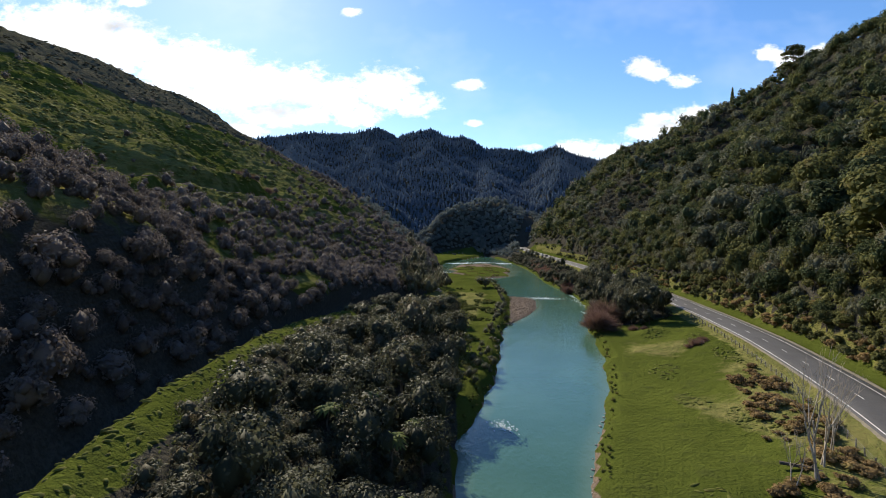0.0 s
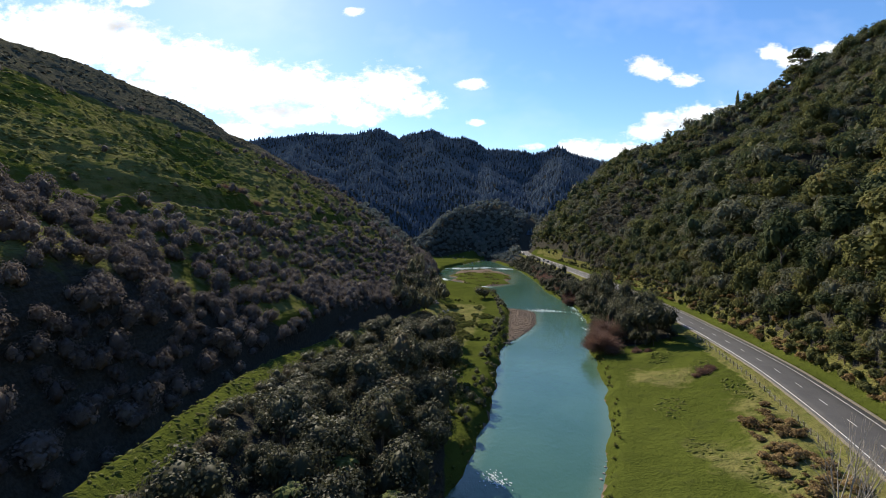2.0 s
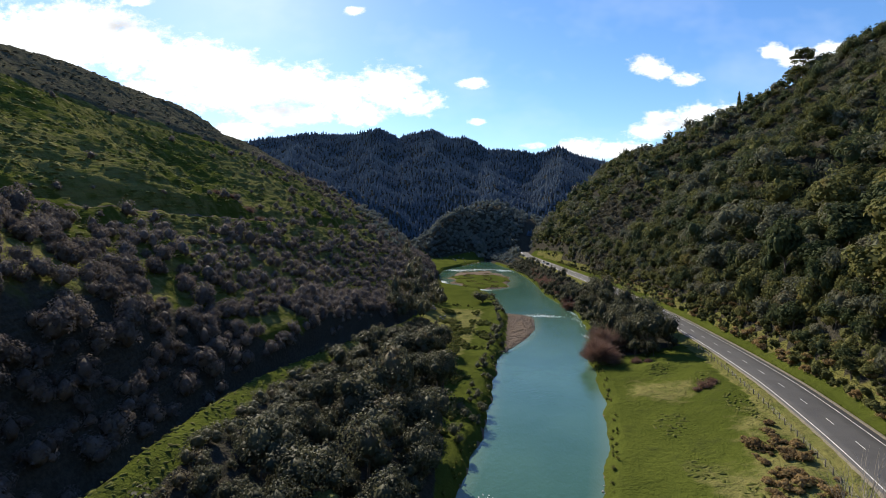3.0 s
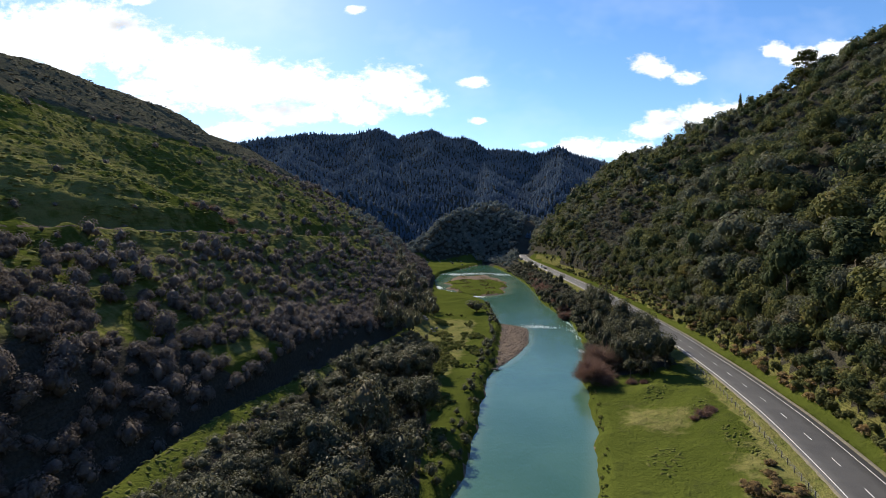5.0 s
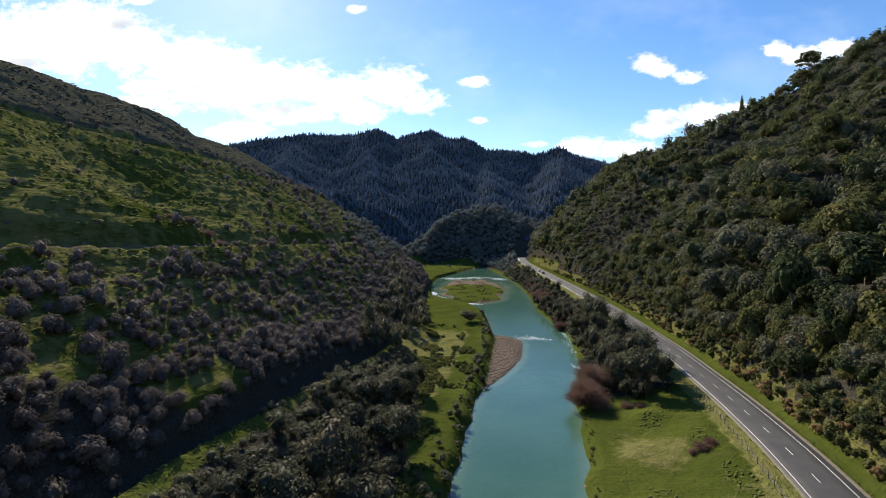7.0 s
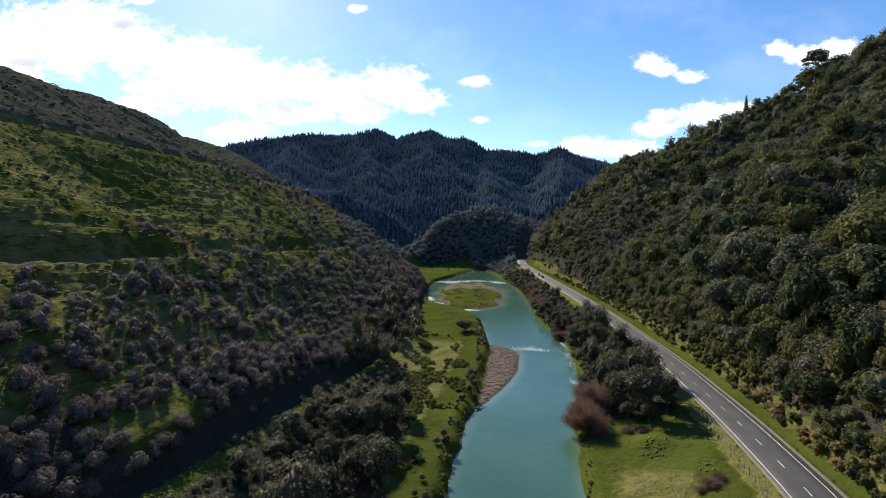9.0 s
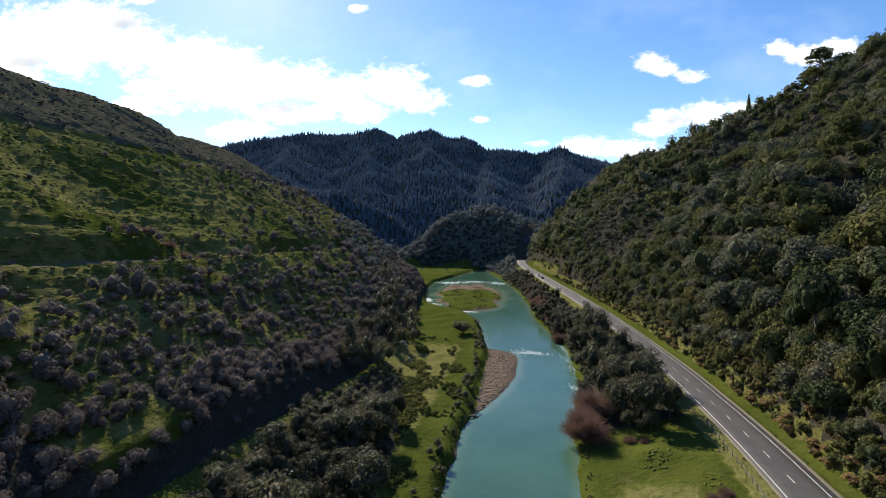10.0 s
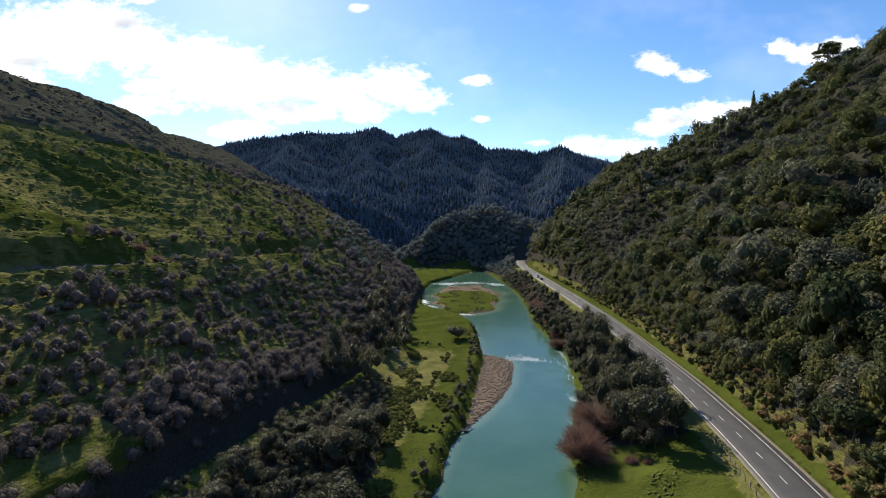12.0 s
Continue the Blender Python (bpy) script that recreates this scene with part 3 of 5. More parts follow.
def leaf_cloud(r, lobes, count, size, up=0.25, stretch=1.4, droop=0.0):
    """Many small tilted leaf clumps over the outside of a few lobes."""
    L = np.array(lobes, float)
    area = (L[:, 3] * L[:, 4] + L[:, 4] * L[:, 5] + L[:, 3] * L[:, 5])
    which = r.choice(len(L), count, p=area / area.sum())
    d = r.normal(size=(count, 3))
    d[:, 2] += up
    d /= np.linalg.norm(d, axis=1, keepdims=True)
    low = d[:, 2] < -0.45
    d[low, 2] *= -1
    p = L[which, :3] + d * L[which, 3:] * r.uniform(0.82, 1.10, (count, 1))
    nrm = d + r.normal(size=(count, 3)) * 0.42 + np.array([0, 0, 0.25])
    nrm /= np.linalg.norm(nrm, axis=1, keepdims=True)
    t = np.cross(nrm, r.normal(size=(count, 3)))
    t /= np.linalg.norm(t, axis=1, keepdims=True) + 1e-9
    b = np.cross(nrm, t)
    s = size * r.uniform(0.55, 1.35, (count, 1))
    q = np.stack([p - t * s * stretch * 0.5, p - b * s * 0.45 + nrm * s * 0.12, p + t * s * stretch * 0.55 - nrm * s * (0.22 + droop), p + b * s * 0.5 + nrm * s * 0.1], 1).reshape(-1, 3)
    return q, np.arange(count * 4).reshape(-1, 4)


def crown_data(seed, lobes, count, size, fill=0.8, **kw):
    r = np.random.default_rng(seed)
    v, f = leaf_cloud(r, lobes, count, size, **kw)
    return v, f, core(lobes, fill, r)


def crown_arrays(*a, **kw):
    v, f, (cv, cf) = crown_data(*a, **kw)
    return np.concatenate([v, cv]), np.concatenate([f, cf + len(v)])


def thin(crown, share, grow):
    """A lighter crown for far or joined plants: a share of its leaf clumps as three-sided ones, grown to fill the gaps."""
    v, f = crown
    leaves_ = int(np.argmax(~np.all(np.diff(f, axis=1) == 1, axis=1)))
    keep = np.arange(0, leaves_, max(1, int(round(1 / share))))
    quad = v[f[keep]]
    mid_ = quad.mean(1, keepdims=True)
    tri = (mid_ + (quad - mid_) * grow)[:, [0, 1, 2]]
    flip = np.arange(len(tri)) % 2 == 1
    tri[flip] = (mid_ + (quad - mid_) * grow)[flip][:, [2, 3, 0]]
    body = f[leaves_:leaves_ + 24]
    used = body.min()
    bt = np.concatenate([body[:, [0, 1, 2]], body[:, [0, 2, 3]]]) - used + 3 * len(tri)
    return np.concatenate([tri.reshape(-1, 3), v[used:]]), np.concatenate([np.arange(3 * len(tri)).reshape(-1, 3), bt])


def lobes_round(seed, n, r0, h, spread=0.55, flat=0.8):
    r = np.random.default_rng(seed)
    out = [(0, 0, h, r0 * 0.8, r0 * 0.8, r0 * 0.8 * flat)]
    for k in range(n):
        a = 6.28 * k / n + r.uniform(-0.4, 0.4)
        q = r0 * (r.uniform(0.42, 0.62) if n < 7 else r.uniform(0.28, 0.46))
        out.append((math.cos(a) * r0 * spread, math.sin(a) * r0 * spread, h + r0 * r.uniform(-0.45, 0.35) * flat, q, q, q * flat * r.uniform(0.85, 1.15)))
    return out


def limb(bm, a, b, ra, rb, sides=6):
    a, b = Vector(a), Vector(b)
    turn = (b - a).to_track_quat("Z", "Y")
    rings = []
    for p, q in ((a, ra), (b, rb)):
        rings.append([bm.verts.new(p + turn @ Vector((math.cos(6.2832 * i / sides) * q, math.sin(6.2832 * i / sides) * q, 0))) for i in range(sides)])
    for i in range(sides):
        bm.faces.new((rings[0][i], rings[0][(i + 1) % sides], rings[1][(i + 1) % sides], rings[1][i]))
    bm.faces.new(rings[1])
    bm.faces.new(rings[0][::-1])


def trunk_mesh(name, seed, height, radius, material, limbs=4, spread=1.6, start=0.45):
    r = random.Random(seed)
    bm = bmesh.new()
    p, q = Vector((0, 0, -0.5)), radius
    for k in range(3):
        e = Vector((r.uniform(-0.25, 0.25), r.uniform(-0.25, 0.25), -0.5 + (height + 0.5) * (k + 1) / 3))
        limb(bm, p, e, q, q * 0.72)
        p, q = e, q * 0.72
    for k in range(limbs):
        a = 6.2832 * k / limbs + r.uniform(-0.5, 0.5)
        z = height * r.uniform(start, 0.9)
        s = spread * r.uniform(0.7, 1.2)
        limb(bm, (0, 0, z), (math.cos(a) * s, math.sin(a) * s, z + s * r.uniform(0.5, 1.0)), radius * 0.4, radius * 0.12, 5)
    me = bpy.data.meshes.new(name)
    bm.to_mesh(me)
    bm.free()
    me.materials.append(material)
    return me


rng = np.random.default_rng(7)


def jitter(x0, x1, y0, y1, step, wobble=0.42):
    gx_, gy_ = np.meshgrid(np.arange(x0, x1, step), np.arange(y0, y1, step))
    n = gx_.size
    return gx_.ravel() + rng.uniform(-wobble, wobble, n) * step, gy_.ravel() + rng.uniform(-wobble, wobble, n) * step


class Kind:
    """A kind of plant: several crowns and a trunk, to be set out singly or joined into one stand."""
    def __init__(self, name, category, material, crowns, trunk, foliage_name="crown", wood="trunk"):
        self.name, self.category, self.material, self.crowns, self.trunk, self.first = name, category, material, crowns, trunk, {}
        self.foliage_name, self.wood, self.light, self.soft = foliage_name, wood, None, False
        self.meshes = [mesh_from(foliage_name, v, f, material) for v, f in crowns]

    def single(self, x, y, z, size, tall, turn, label, group, which):
        m = Matrix.LocRotScale((x, y, z), Euler((0, 0, turn)), (size, size, size * tall))
        k = which % len(self.meshes)
        if (k, label) not in self.first:
            ob = thing(self.name, label, self.category, group)
            part(self.foliage_name, self.meshes[k], None, ob)
            part(self.wood, self.trunk, None, ob)
            ob.matrix_basis = m
            self.first[(k, label)] = ob
            ob.scale = (1, 1, 1)
            ob.matrix_basis = m
            return ob
        src = self.first[(k, label)]
        keep = src.matrix_basis.copy()
        src.matrix_basis = Matrix.Identity(4)
        ob = copy_thing(src, m)
        src.matrix_basis = keep
        return ob

    def stand(self, name, label, rows):
        """rows: x, y, z, size, tall, turn, which."""
        vs_, fs, n = [], [], 0
        light = self.light or self.crowns
        for x, y, z, size, tall, turn, which in rows:
            v, f = light[int(which) % len(light)]
            v = spin(v * np.array([size, size, size * tall]), turn) + np.array([x, y, z])
            vs_.append(v)
            fs.append(f + n)
            n += len(v)
        return tagged(new(name, mesh_from(name, np.concatenate(vs_), np.concatenate(fs), self.material, self.soft)), label, self.category, kind="stuff")


def rows_for(x, y, lo, hi, tall=(0.85, 1.25), sink=0.0):
    n = len(x)
    return np.stack([x, y, land(x, y) - sink, rng.uniform(lo, hi, n), rng.uniform(*tall, n), rng.uniform(0, 6.28, n), rng.integers(0, 999, n)], 1)


def set_out(kind, rows, near, label, group, stand_name, stand_label, limit=300):
    """The limit nearest to a stretch of the plan are things of their own, the rest one stand."""
    order = np.argsort(np.hypot(rows[:, 0] - near[0], rows[:, 1] - near[1]))
    for q in rows[order[:limit]]:
        kind.single(*[float(v) for v in q[:6]], label, group, int(q[6]))
    if len(order) > limit:
        kind.stand(stand_name, stand_label, rows[order[limit:]])


# ---- hillside scrub on the left ----
scrub_crowns = [crown_arrays(10 + k, lobes_round(20 + k, 6 + k % 3, 1.5, 1.2, 0.62, 1.1), 560, 0.175, fill=0.66) for k in range(6)]
scrub = Kind("bush", "bush", M_BUSH, scrub_crowns, trunk_mesh("stem", 3, 1.0, 0.12, M_BARK, 4, 0.7), "foliage", "stem")
scrub.light = [thin(c, 0.26, 1.65) for c in scrub_crowns]
bx, by = jitter(-175, 10, 25, 560, 2.45)
blx = ramp(by, *LEDGE)
be = blx - 3 - bx
clump = waves(bx, by, 22, 31) + 0.6 * waves(bx, by, 9, 32)
thick = 1.05 * (1 - smooth(be, 28, 52)) + 0.02
thick = np.where(by > 230, 0.04 + 0.12 * smooth(by, 260, 340) + 0.85 * (1 - smooth(be, 12, 50)), thick)
thick = np.where((by < 230) & (be > 50), 0.010, thick)
thick = thick * np.clip(0.68 + 0.55 * clump + 0.5 * (1 - smooth(be, 6, 26)), 0.12 + 0.33 * (1 - smooth(be, 30, 42)), 1.2)
thick = np.where((np.abs(land(bx, by) - 49.5) < 2.0) & (be < 60), np.maximum(thick, 0.22), thick)
thick = np.where(by < 110, thick * (0.30 + 0.70 * np.maximum(smooth(be, 10, 22), smooth(by, 50, 68))), thick)
thick = np.where((be < 9) & (by < 200), 0.85, thick)
open_track = (np.abs(land(bx, by) - 46) < 1.6) | ((be > 2.2) & (be < 7.5) & (((by > 102) & (by < 118)) | ((by > 128) & (by < 132))))
pick = (be > 1.2) & (land(bx, by) < 96) & (rng.random(len(bx)) < thick) & ~open_track
rows = rows_for(bx[pick], by[pick], 0.42, 1.15, (0.85, 1.4), 0.15)
rows[:, 3] *= np.where(rng.random(len(rows)) < 0.12, 1.5, 1.0)
rows[:, 3] *= np.where(rows[:, 1] > 240, 1.25, 1.0)
set_out(scrub, rows, (-30, 70), "rounded dark green scrub bush on the steep pasture", "scrub bushes on the hillside", "hillside_scrub", "dense dark scrub scattered over the steep pasture")
# bushes crowding the bluff behind the ledge
ux, uy = jitter(-45, 0, 40, 205, 2.0)
ue = ramp(uy, *LEDGE) - 3 - ux
pick = (ue > 0.8) & (ue < 11) & (rng.random(len(ux)) < 0.55) & ~((ue > 2.2) & (ue < 7.5) & (uy > 102) & (uy < 118)) & ~((ue < 3) & (uy > 150))
scrub.light = [thin(c, 0.5, 1.3) for c in scrub_crowns]
scrub.stand("bluff_scrub", "dark scrub crowding the bluff behind the ledge", rows_for(ux[pick], uy[pick], 0.5, 1.2, (0.9, 1.5), 0.1))
# low bushes hanging below the grass ledge and on the flat
fx, fy = jitter(-40, 40, 25, 330, 2.2)
fl, flx = ramp(fy, *BANK_L), ramp(fy, *LEDGE)
foot_l = fl - ramp(fy, *FLAT)
on_bank = (fx < foot_l - 0.5) & (fx > flx + np.where(fy < 116, 2.7, 1.9)) & (fy < 205)
hedge = (fx > fl - 5.0) & (fx < fl - 0.5) & (fy > 95) & (fy < 300)
on_bank = on_bank | ((fx > flx - 1.5) & (fx < flx + 2) & (fy > 114) & (fy < 158) & (waves(fx * 0, fy, 26, 34) > 0.2))
pick = (on_bank & (rng.random(len(fx)) < 0.95)) | (hedge & (rng.random(len(fx)) < 0.62) & (waves(fx, fy, 11, 33) > -0.35))
rows = rows_for(fx[pick], fy[pick], 0.45, 1.0, (0.8, 1.25), 0.1)
low_bush = Kind("bank_bush", "bush", M_BANK, scrub_crowns[:3], scrub.trunk, "foliage", "stem")
low_bush.light = scrub.light
low_bush.stand("bank_scrub", "tangled dark scrub on the bank below the ledge", rows)

# ---- trees on the left bank ----
bank_crowns = [crown_arrays(40 + k, lobes_round(50 + k, 6, 2.6, 4.0, (0.72, 0.62, 0.78, 0.66, 0.74)[k], (1.05, 1.25, 0.9, 1.1, 1.3)[k]), 1050, 0.22, fill=0.62, up=0.2) for k in range(5)]
bank_tree = Kind("tree", "tree", M_BANK, bank_crowns, trunk_mesh("trunk", 5, 3.6, 0.22, M_BARK, 5, 1.4))
bank_tree.light = [thin(c, 0.2, 2.0) for c in bank_crowns]
tx, ty = jitter(-30, 22, 22, 172, 4.6)
tl, tlx = ramp(ty, *BANK_L), ramp(ty, *LEDGE)
tf = tl - ramp(ty, *FLAT)
pick = (tx < tf - 1.0) & (tx > tlx + 5.0) & (rng.random(len(tx)) < 0.62)
rows = rows_for(tx[pick], ty[pick], 0.55, 1.5, (0.75, 1.2), 0.2)
low_edge = smooth(rows[:, 0] - ramp(rows[:, 1], *LEDGE), 6, 16)
rows[:, 3] *= 0.6 + 0.4 * low_edge
set_out(bank_tree, rows, (0, 70), "leafy evergreen tree on the wooded river bank", "trees on the river bank", "bank_wood", "evergreen wood on the bank", 150)
for x, y, s, h in ((-5.5, 98.5, 1.7, 1.25), (-19.0, 45.5, 1.25, 0.95), (-2.9, 66, 1.1, 1.0), (4, 121, 1.2, 1.2), (-9.5, 88, 1.35, 1.1), (-12, 62, 1.25, 1.05), (-2, 140, 1.3, 1.1), (1, 84, 1.1, 1.0)):
    bank_tree.single(x, y, float(land(x, y)) - 0.2, s, h, x, "tall full-crowned evergreen tree on the river bank", "trees on the river bank", int(y))
bank_tree.single(25.5, 268, float(land(25.5, 268)) - 3.6, 1.75, 0.95, 1, "lone round dark tree on the green river flat", "", 2)


# tall trees along the foot of the hill behind the flat
ex, ey = jitter(-45, 22, 186, 345, 4.0)
el = ramp(ey, *BANK_L) - ramp(ey, *FLAT)
pick = (ex < el - 1.5) & (ex > el - 20) & (rng.random(len(ex)) < 0.42)
bank_tree.stand("hill_foot_trees", "tall dark trees along the foot of the hill", rows_for(ex[pick], ey[pick], 0.6, 1.1, (1.3, 2.0), 0.4))


def fern_mesh(seed, fronds=22, length=2.0):
    """A crown of arching fronds."""
    r = np.random.default_rng(seed)
    vs_, fs = [], []
    for k in range(fronds):
        a, lift = 6.283 * k / fronds + r.uniform(-0.15, 0.15), r.uniform(0.25, 0.9)
        prev = None
        for j in range(6):
            t = j / 5
            out, z = length * t * (1 - 0.1 * t), lift * t * 1.3 - 1.25 * t * t
            wide = 0.30 * length * math.sin(math.pi * min(0.97, t * 0.9 + 0.12)) * 0.55
            c, s = math.cos(a), math.sin(a)
            pair = [(c * out - s * wide, s * out + c * wide, z - 0.08), (c * out, s * out, z), (c * out + s * wide, s * out - c * wide, z - 0.08)]
            if prev is not None:
                b = len(vs_)
                vs_ += prev + pair
                fs += [(b, b + 1, b + 4, b + 3), (b + 1, b + 2, b + 5, b + 4)]
            prev = pair
    return np.array(vs_) + np.array([0, 0, 2.6]), np.array(fs)


fern = Kind("tree_fern", "fern", M_FERN, [fern_mesh(1), fern_mesh(2, 18, 1.8)], trunk_mesh("trunk", 8, 2.6, 0.16, M_BARK, 0), "fronds")
for x, y, s in ((-5.2, 50.5, 1.1), (-7.6, 53.0, 1.0), (-3.0, 58.5, 0.8), (-8.5, 60.5, 0.9), (-12, 52, 0.9), (-3.2, 38.5, 1.2), (-0.6, 40.5, 1.0)):
    fern.single(x, y, float(land(x, y)) + 2.2, s, 1.0, x * 3, "pale green tree fern with arching fronds", "tree ferns on the bank", int(y))

# ---- forest on the right ----
forest_crowns = [crown_arrays(70 + k, lobes_round(80 + k, 6, 3.0, 5.6, 0.6, (1.0, 1.25, 0.85, 1.1, 1.4, 0.95)[k]), 800, 0.44, fill=0.64, up=0.35) for k in range(6)]
forest_far = [thin(c, 0.34, 1.5) for c in forest_crowns]
forest_farther = [thin(c, 0.09, 2.7) for c in forest_crowns]
forest_tree = Kind("forest_tree", "tree", M_NATIVE, forest_crowns, trunk_mesh("trunk", 6, 5.0, 0.28, M_BARK, 5, 1.8))
gx_, gy_ = jitter(60, 330, 70, 700, 5.2, 0.36)
gd = gx_ - ramp(gy_, *ROAD) - 6.5
slip = (np.abs(gd - 26 - 0.1 * (gy_ - 340)) < 22) & (gy_ > 318) & (gy_ < 440)
pick = (gd > 3.2) & (gd < 190) & ~(slip & (rng.random(len(gx_)) < 0.85)) & (rng.random(len(gx_)) < 0.99)
rows = rows_for(gx_[pick], gy_[pick], 0.85, 1.45, (0.75, 1.2), 1.2)
gd = gd[pick]
luck = rng.random(len(rows))
rows[:, 3] *= np.where(luck < 0.16, 1.6, np.where(luck > 0.70, 0.68, 1.0))
rows[:, 3] *= 0.55 + 0.45 * smooth(gd, 3, 12)
rows[:, 4] *= np.where(rng.random(len(rows)) < 0.06, 1.45, 1.0)
rows[:, 3] = np.where(gd > 75, np.minimum(rows[:, 3], 1.25), rows[:, 3])
mixture = rng.random(len(rows)) + 0.22 * waves(rows[:, 0], rows[:, 1], 45, 75)
order = np.argsort(np.hypot(rows[:, 0] - 100, rows[:, 1] - 130))
nearest = np.zeros(len(rows), bool)
nearest[order[:300]] = True
for share, leaves_, what, near_label in (((-9, 0.38), M_NATIVE, "olive", "dense olive-green native tree on the steep hillside"), ((0.38, 0.72), M_NATIVE_DARK, "dark", "dense dark green native tree on the steep hillside"), ((0.72, 9), M_NATIVE_GREY, "grey-green", "dense grey-green native tree on the steep hillside")):
    mine = (mixture >= share[0]) & (mixture < share[1])
    kind_ = Kind("forest_tree", "tree", leaves_, forest_crowns, forest_tree.trunk)
    for q in rows[mine & nearest]:
        kind_.single(*[float(v) for v in q[:6]], near_label, "trees of the hillside forest", int(q[6]))
    kind_.light = forest_far
    kind_.stand("hillside_forest", what + " native forest on the steep hillside", rows[mine & ~nearest & (rows[:, 1] < 340)])
    kind_.light = forest_farther
    kind_.stand("far_hillside_forest", what + " native forest clothing the far end of the hillside", rows[mine & ~nearest & (rows[:, 1] >= 340)])
# the forest's edge on the steep bank above the verge
ox, oy = jitter(60, 130, 66, 420, 3.3)
od = ox - ramp(oy, *ROAD) - 6.5
pick = (od > 3.4) & (od < 15) & (rng.random(len(ox)) < 0.72)
rows = rows_for(ox[pick], oy[pick], 0.5, 0.95, (1.0, 1.6), 0.5)
part_of = rng.integers(0, 3, len(rows))
for k, (leaves_, what) in enumerate(((M_NATIVE, "olive"), (M_NATIVE_DARK, "dark"), (M_NATIVE_GREY, "grey-green"))):
    kind_ = Kind("edge_tree", "tree", leaves_, forest_far[:1], forest_tree.trunk)
    kind_.light = forest_far
    kind_.stand("forest_edge", what + " young trees crowding the bank above the verge", rows[part_of == k])
# dead scrub on the slip and along the foot of the hill
sx, sy = jitter(95, 175, 310, 445, 3.2)
sd = sx - ramp(sy, *ROAD) - 6.5
pick = (np.abs(sd - 26 - 0.1 * (sy - 340)) < 23) & (sd > 3)
slip_crowns = [crown_arrays(110 + k, lobes_round(115 + k, 4, 1.4, 0.9, 0.6, 0.8), 70, 0.5, fill=0.8) for k in range(3)]
bracken_crowns = [crown_arrays(150 + k, lobes_round(155 + k, 7, 1.4, 0.8, 0.75, 0.7), 240, 0.24, fill=0.8) for k in range(3)]
bracken = Kind("bracken_clump", "bracken", M_BROWN, bracken_crowns, trunk_mesh("stem", 9, 0.7, 0.06, M_BARK, 3, 0.5), "fronds", "stem")
bracken.light = [thin(c, 0.5, 1.4) for c in bracken_crowns]
dead = Kind("dead_bush", "scrub", M_SLIP, slip_crowns[:1], bracken.trunk, "foliage", "stem")
dead.light = [thin(c, 1.0, 1.4) for c in slip_crowns]
dead.stand("slip_scrub", "grey-brown dead scrub on an old slip", rows_for(sx[pick], sy[pick], 0.9, 1.9))
vx, vy = jitter(60, 110, 60, 330, 2.0)
vd = vx - ramp(vy, *ROAD) - 6.5
pick = (vd > 1.9) & (vd < 6.0) & (rng.random(len(vx)) < 0.6) & (waves(vx * 0, vy, 24, 41) > -0.2)
rows = rows_for(vx[pick], vy[pick], 0.5, 1.1)
set_out(bracken, rows, (85, 120), "rusty brown bracken clump at the foot of the forest", "bracken clumps along the road", "road_bracken", "brown bracken along the road verge", 200)
vx, vy = jitter(60, 110, 60, 480, 1.35)
vd = vx - ramp(vy, *ROAD) - 6.5
pick = (vd > 2.2) & (vd < 6.5) & (rng.random(len(vx)) < 0.62)
scrub_green = Kind("verge_bush", "bush", M_NATIVE, slip_crowns, bracken.trunk, "foliage", "stem")
scrub_green.stand("verge_scrub", "low green scrub between road verge and forest", rows_for(vx[pick], vy[pick], 0.45, 1.2))
vx, vy = jitter(60, 140, 60, 330, 3.5)
vd = vx - ramp(vy, *ROAD) - 6.5
pick = (vd > 4.0) & (vd < 32)
under = Kind("understorey_bush", "bush", M_NATIVE, scrub_crowns, bracken.trunk, "foliage", "stem")
under.light = scrub.light
under.stand("understorey", "green understorey below the forest edge", rows_for(vx[pick], vy[pick], 0.9, 1.7, (0.9, 1.5), 0.3))
# trees that stand out on the skyline
flat_top = [(0, 0, 9.6, 2.6, 2.4, 0.8), (2.6, 0.6, 8.6, 1.9, 1.7, 0.7), (-2.8, 0.4, 8.9, 2.0, 1.7, 0.7), (0.6, 2.2, 8.2, 1.6, 1.5, 0.6), (-1.2, -2.0, 8.0, 1.5, 1.4, 0.6), (4.4, -0.4, 7.4, 1.2, 1.1, 0.5), (-4.4, 0, 7.6, 1.2, 1.1, 0.5)]
spire = [(0, 0, 3.5 + 1.5 * k, 1.7 - 0.22 * k, 1.7 - 0.22 * k, 1.3) for k in range(6)]
ridge_tree = Kind("ridge_tree", "tree", M_NATIVE, [crown_arrays(140, flat_top, 520, 0.5, fill=0.7)], trunk_mesh("trunk", 14, 8.6, 0.32, M_BARK, 7, 3.0, 0.55))
spire_tree = Kind("spire_tree", "tree", M_NATIVE, [crown_arrays(141, spire, 420, 0.5, fill=0.8)], trunk_mesh("trunk", 15, 9.0, 0.2, M_BARK, 0))
for x, y, s in ((256, 352, 1.95), (261, 356, 1.35), (250.5, 350, 1.55)):
    ridge_tree.single(x, y, float(land(x, y)) - 0.3, s, 1.1, x, "flat-topped tree rising above the ridge forest", "tall trees on the skyline", 0)
for x, y, s in ((198, 483, 1.6), (186, 492, 1.4), (240, 398, 1.25), (301, 300, 1.4), (172, 505, 1.3)):
    spire_tree.single(x, y, float(land(x, y)) - 0.3, s, 1.15, x, "narrow pointed tree rising above the ridge forest", "tall trees on the skyline", 0)

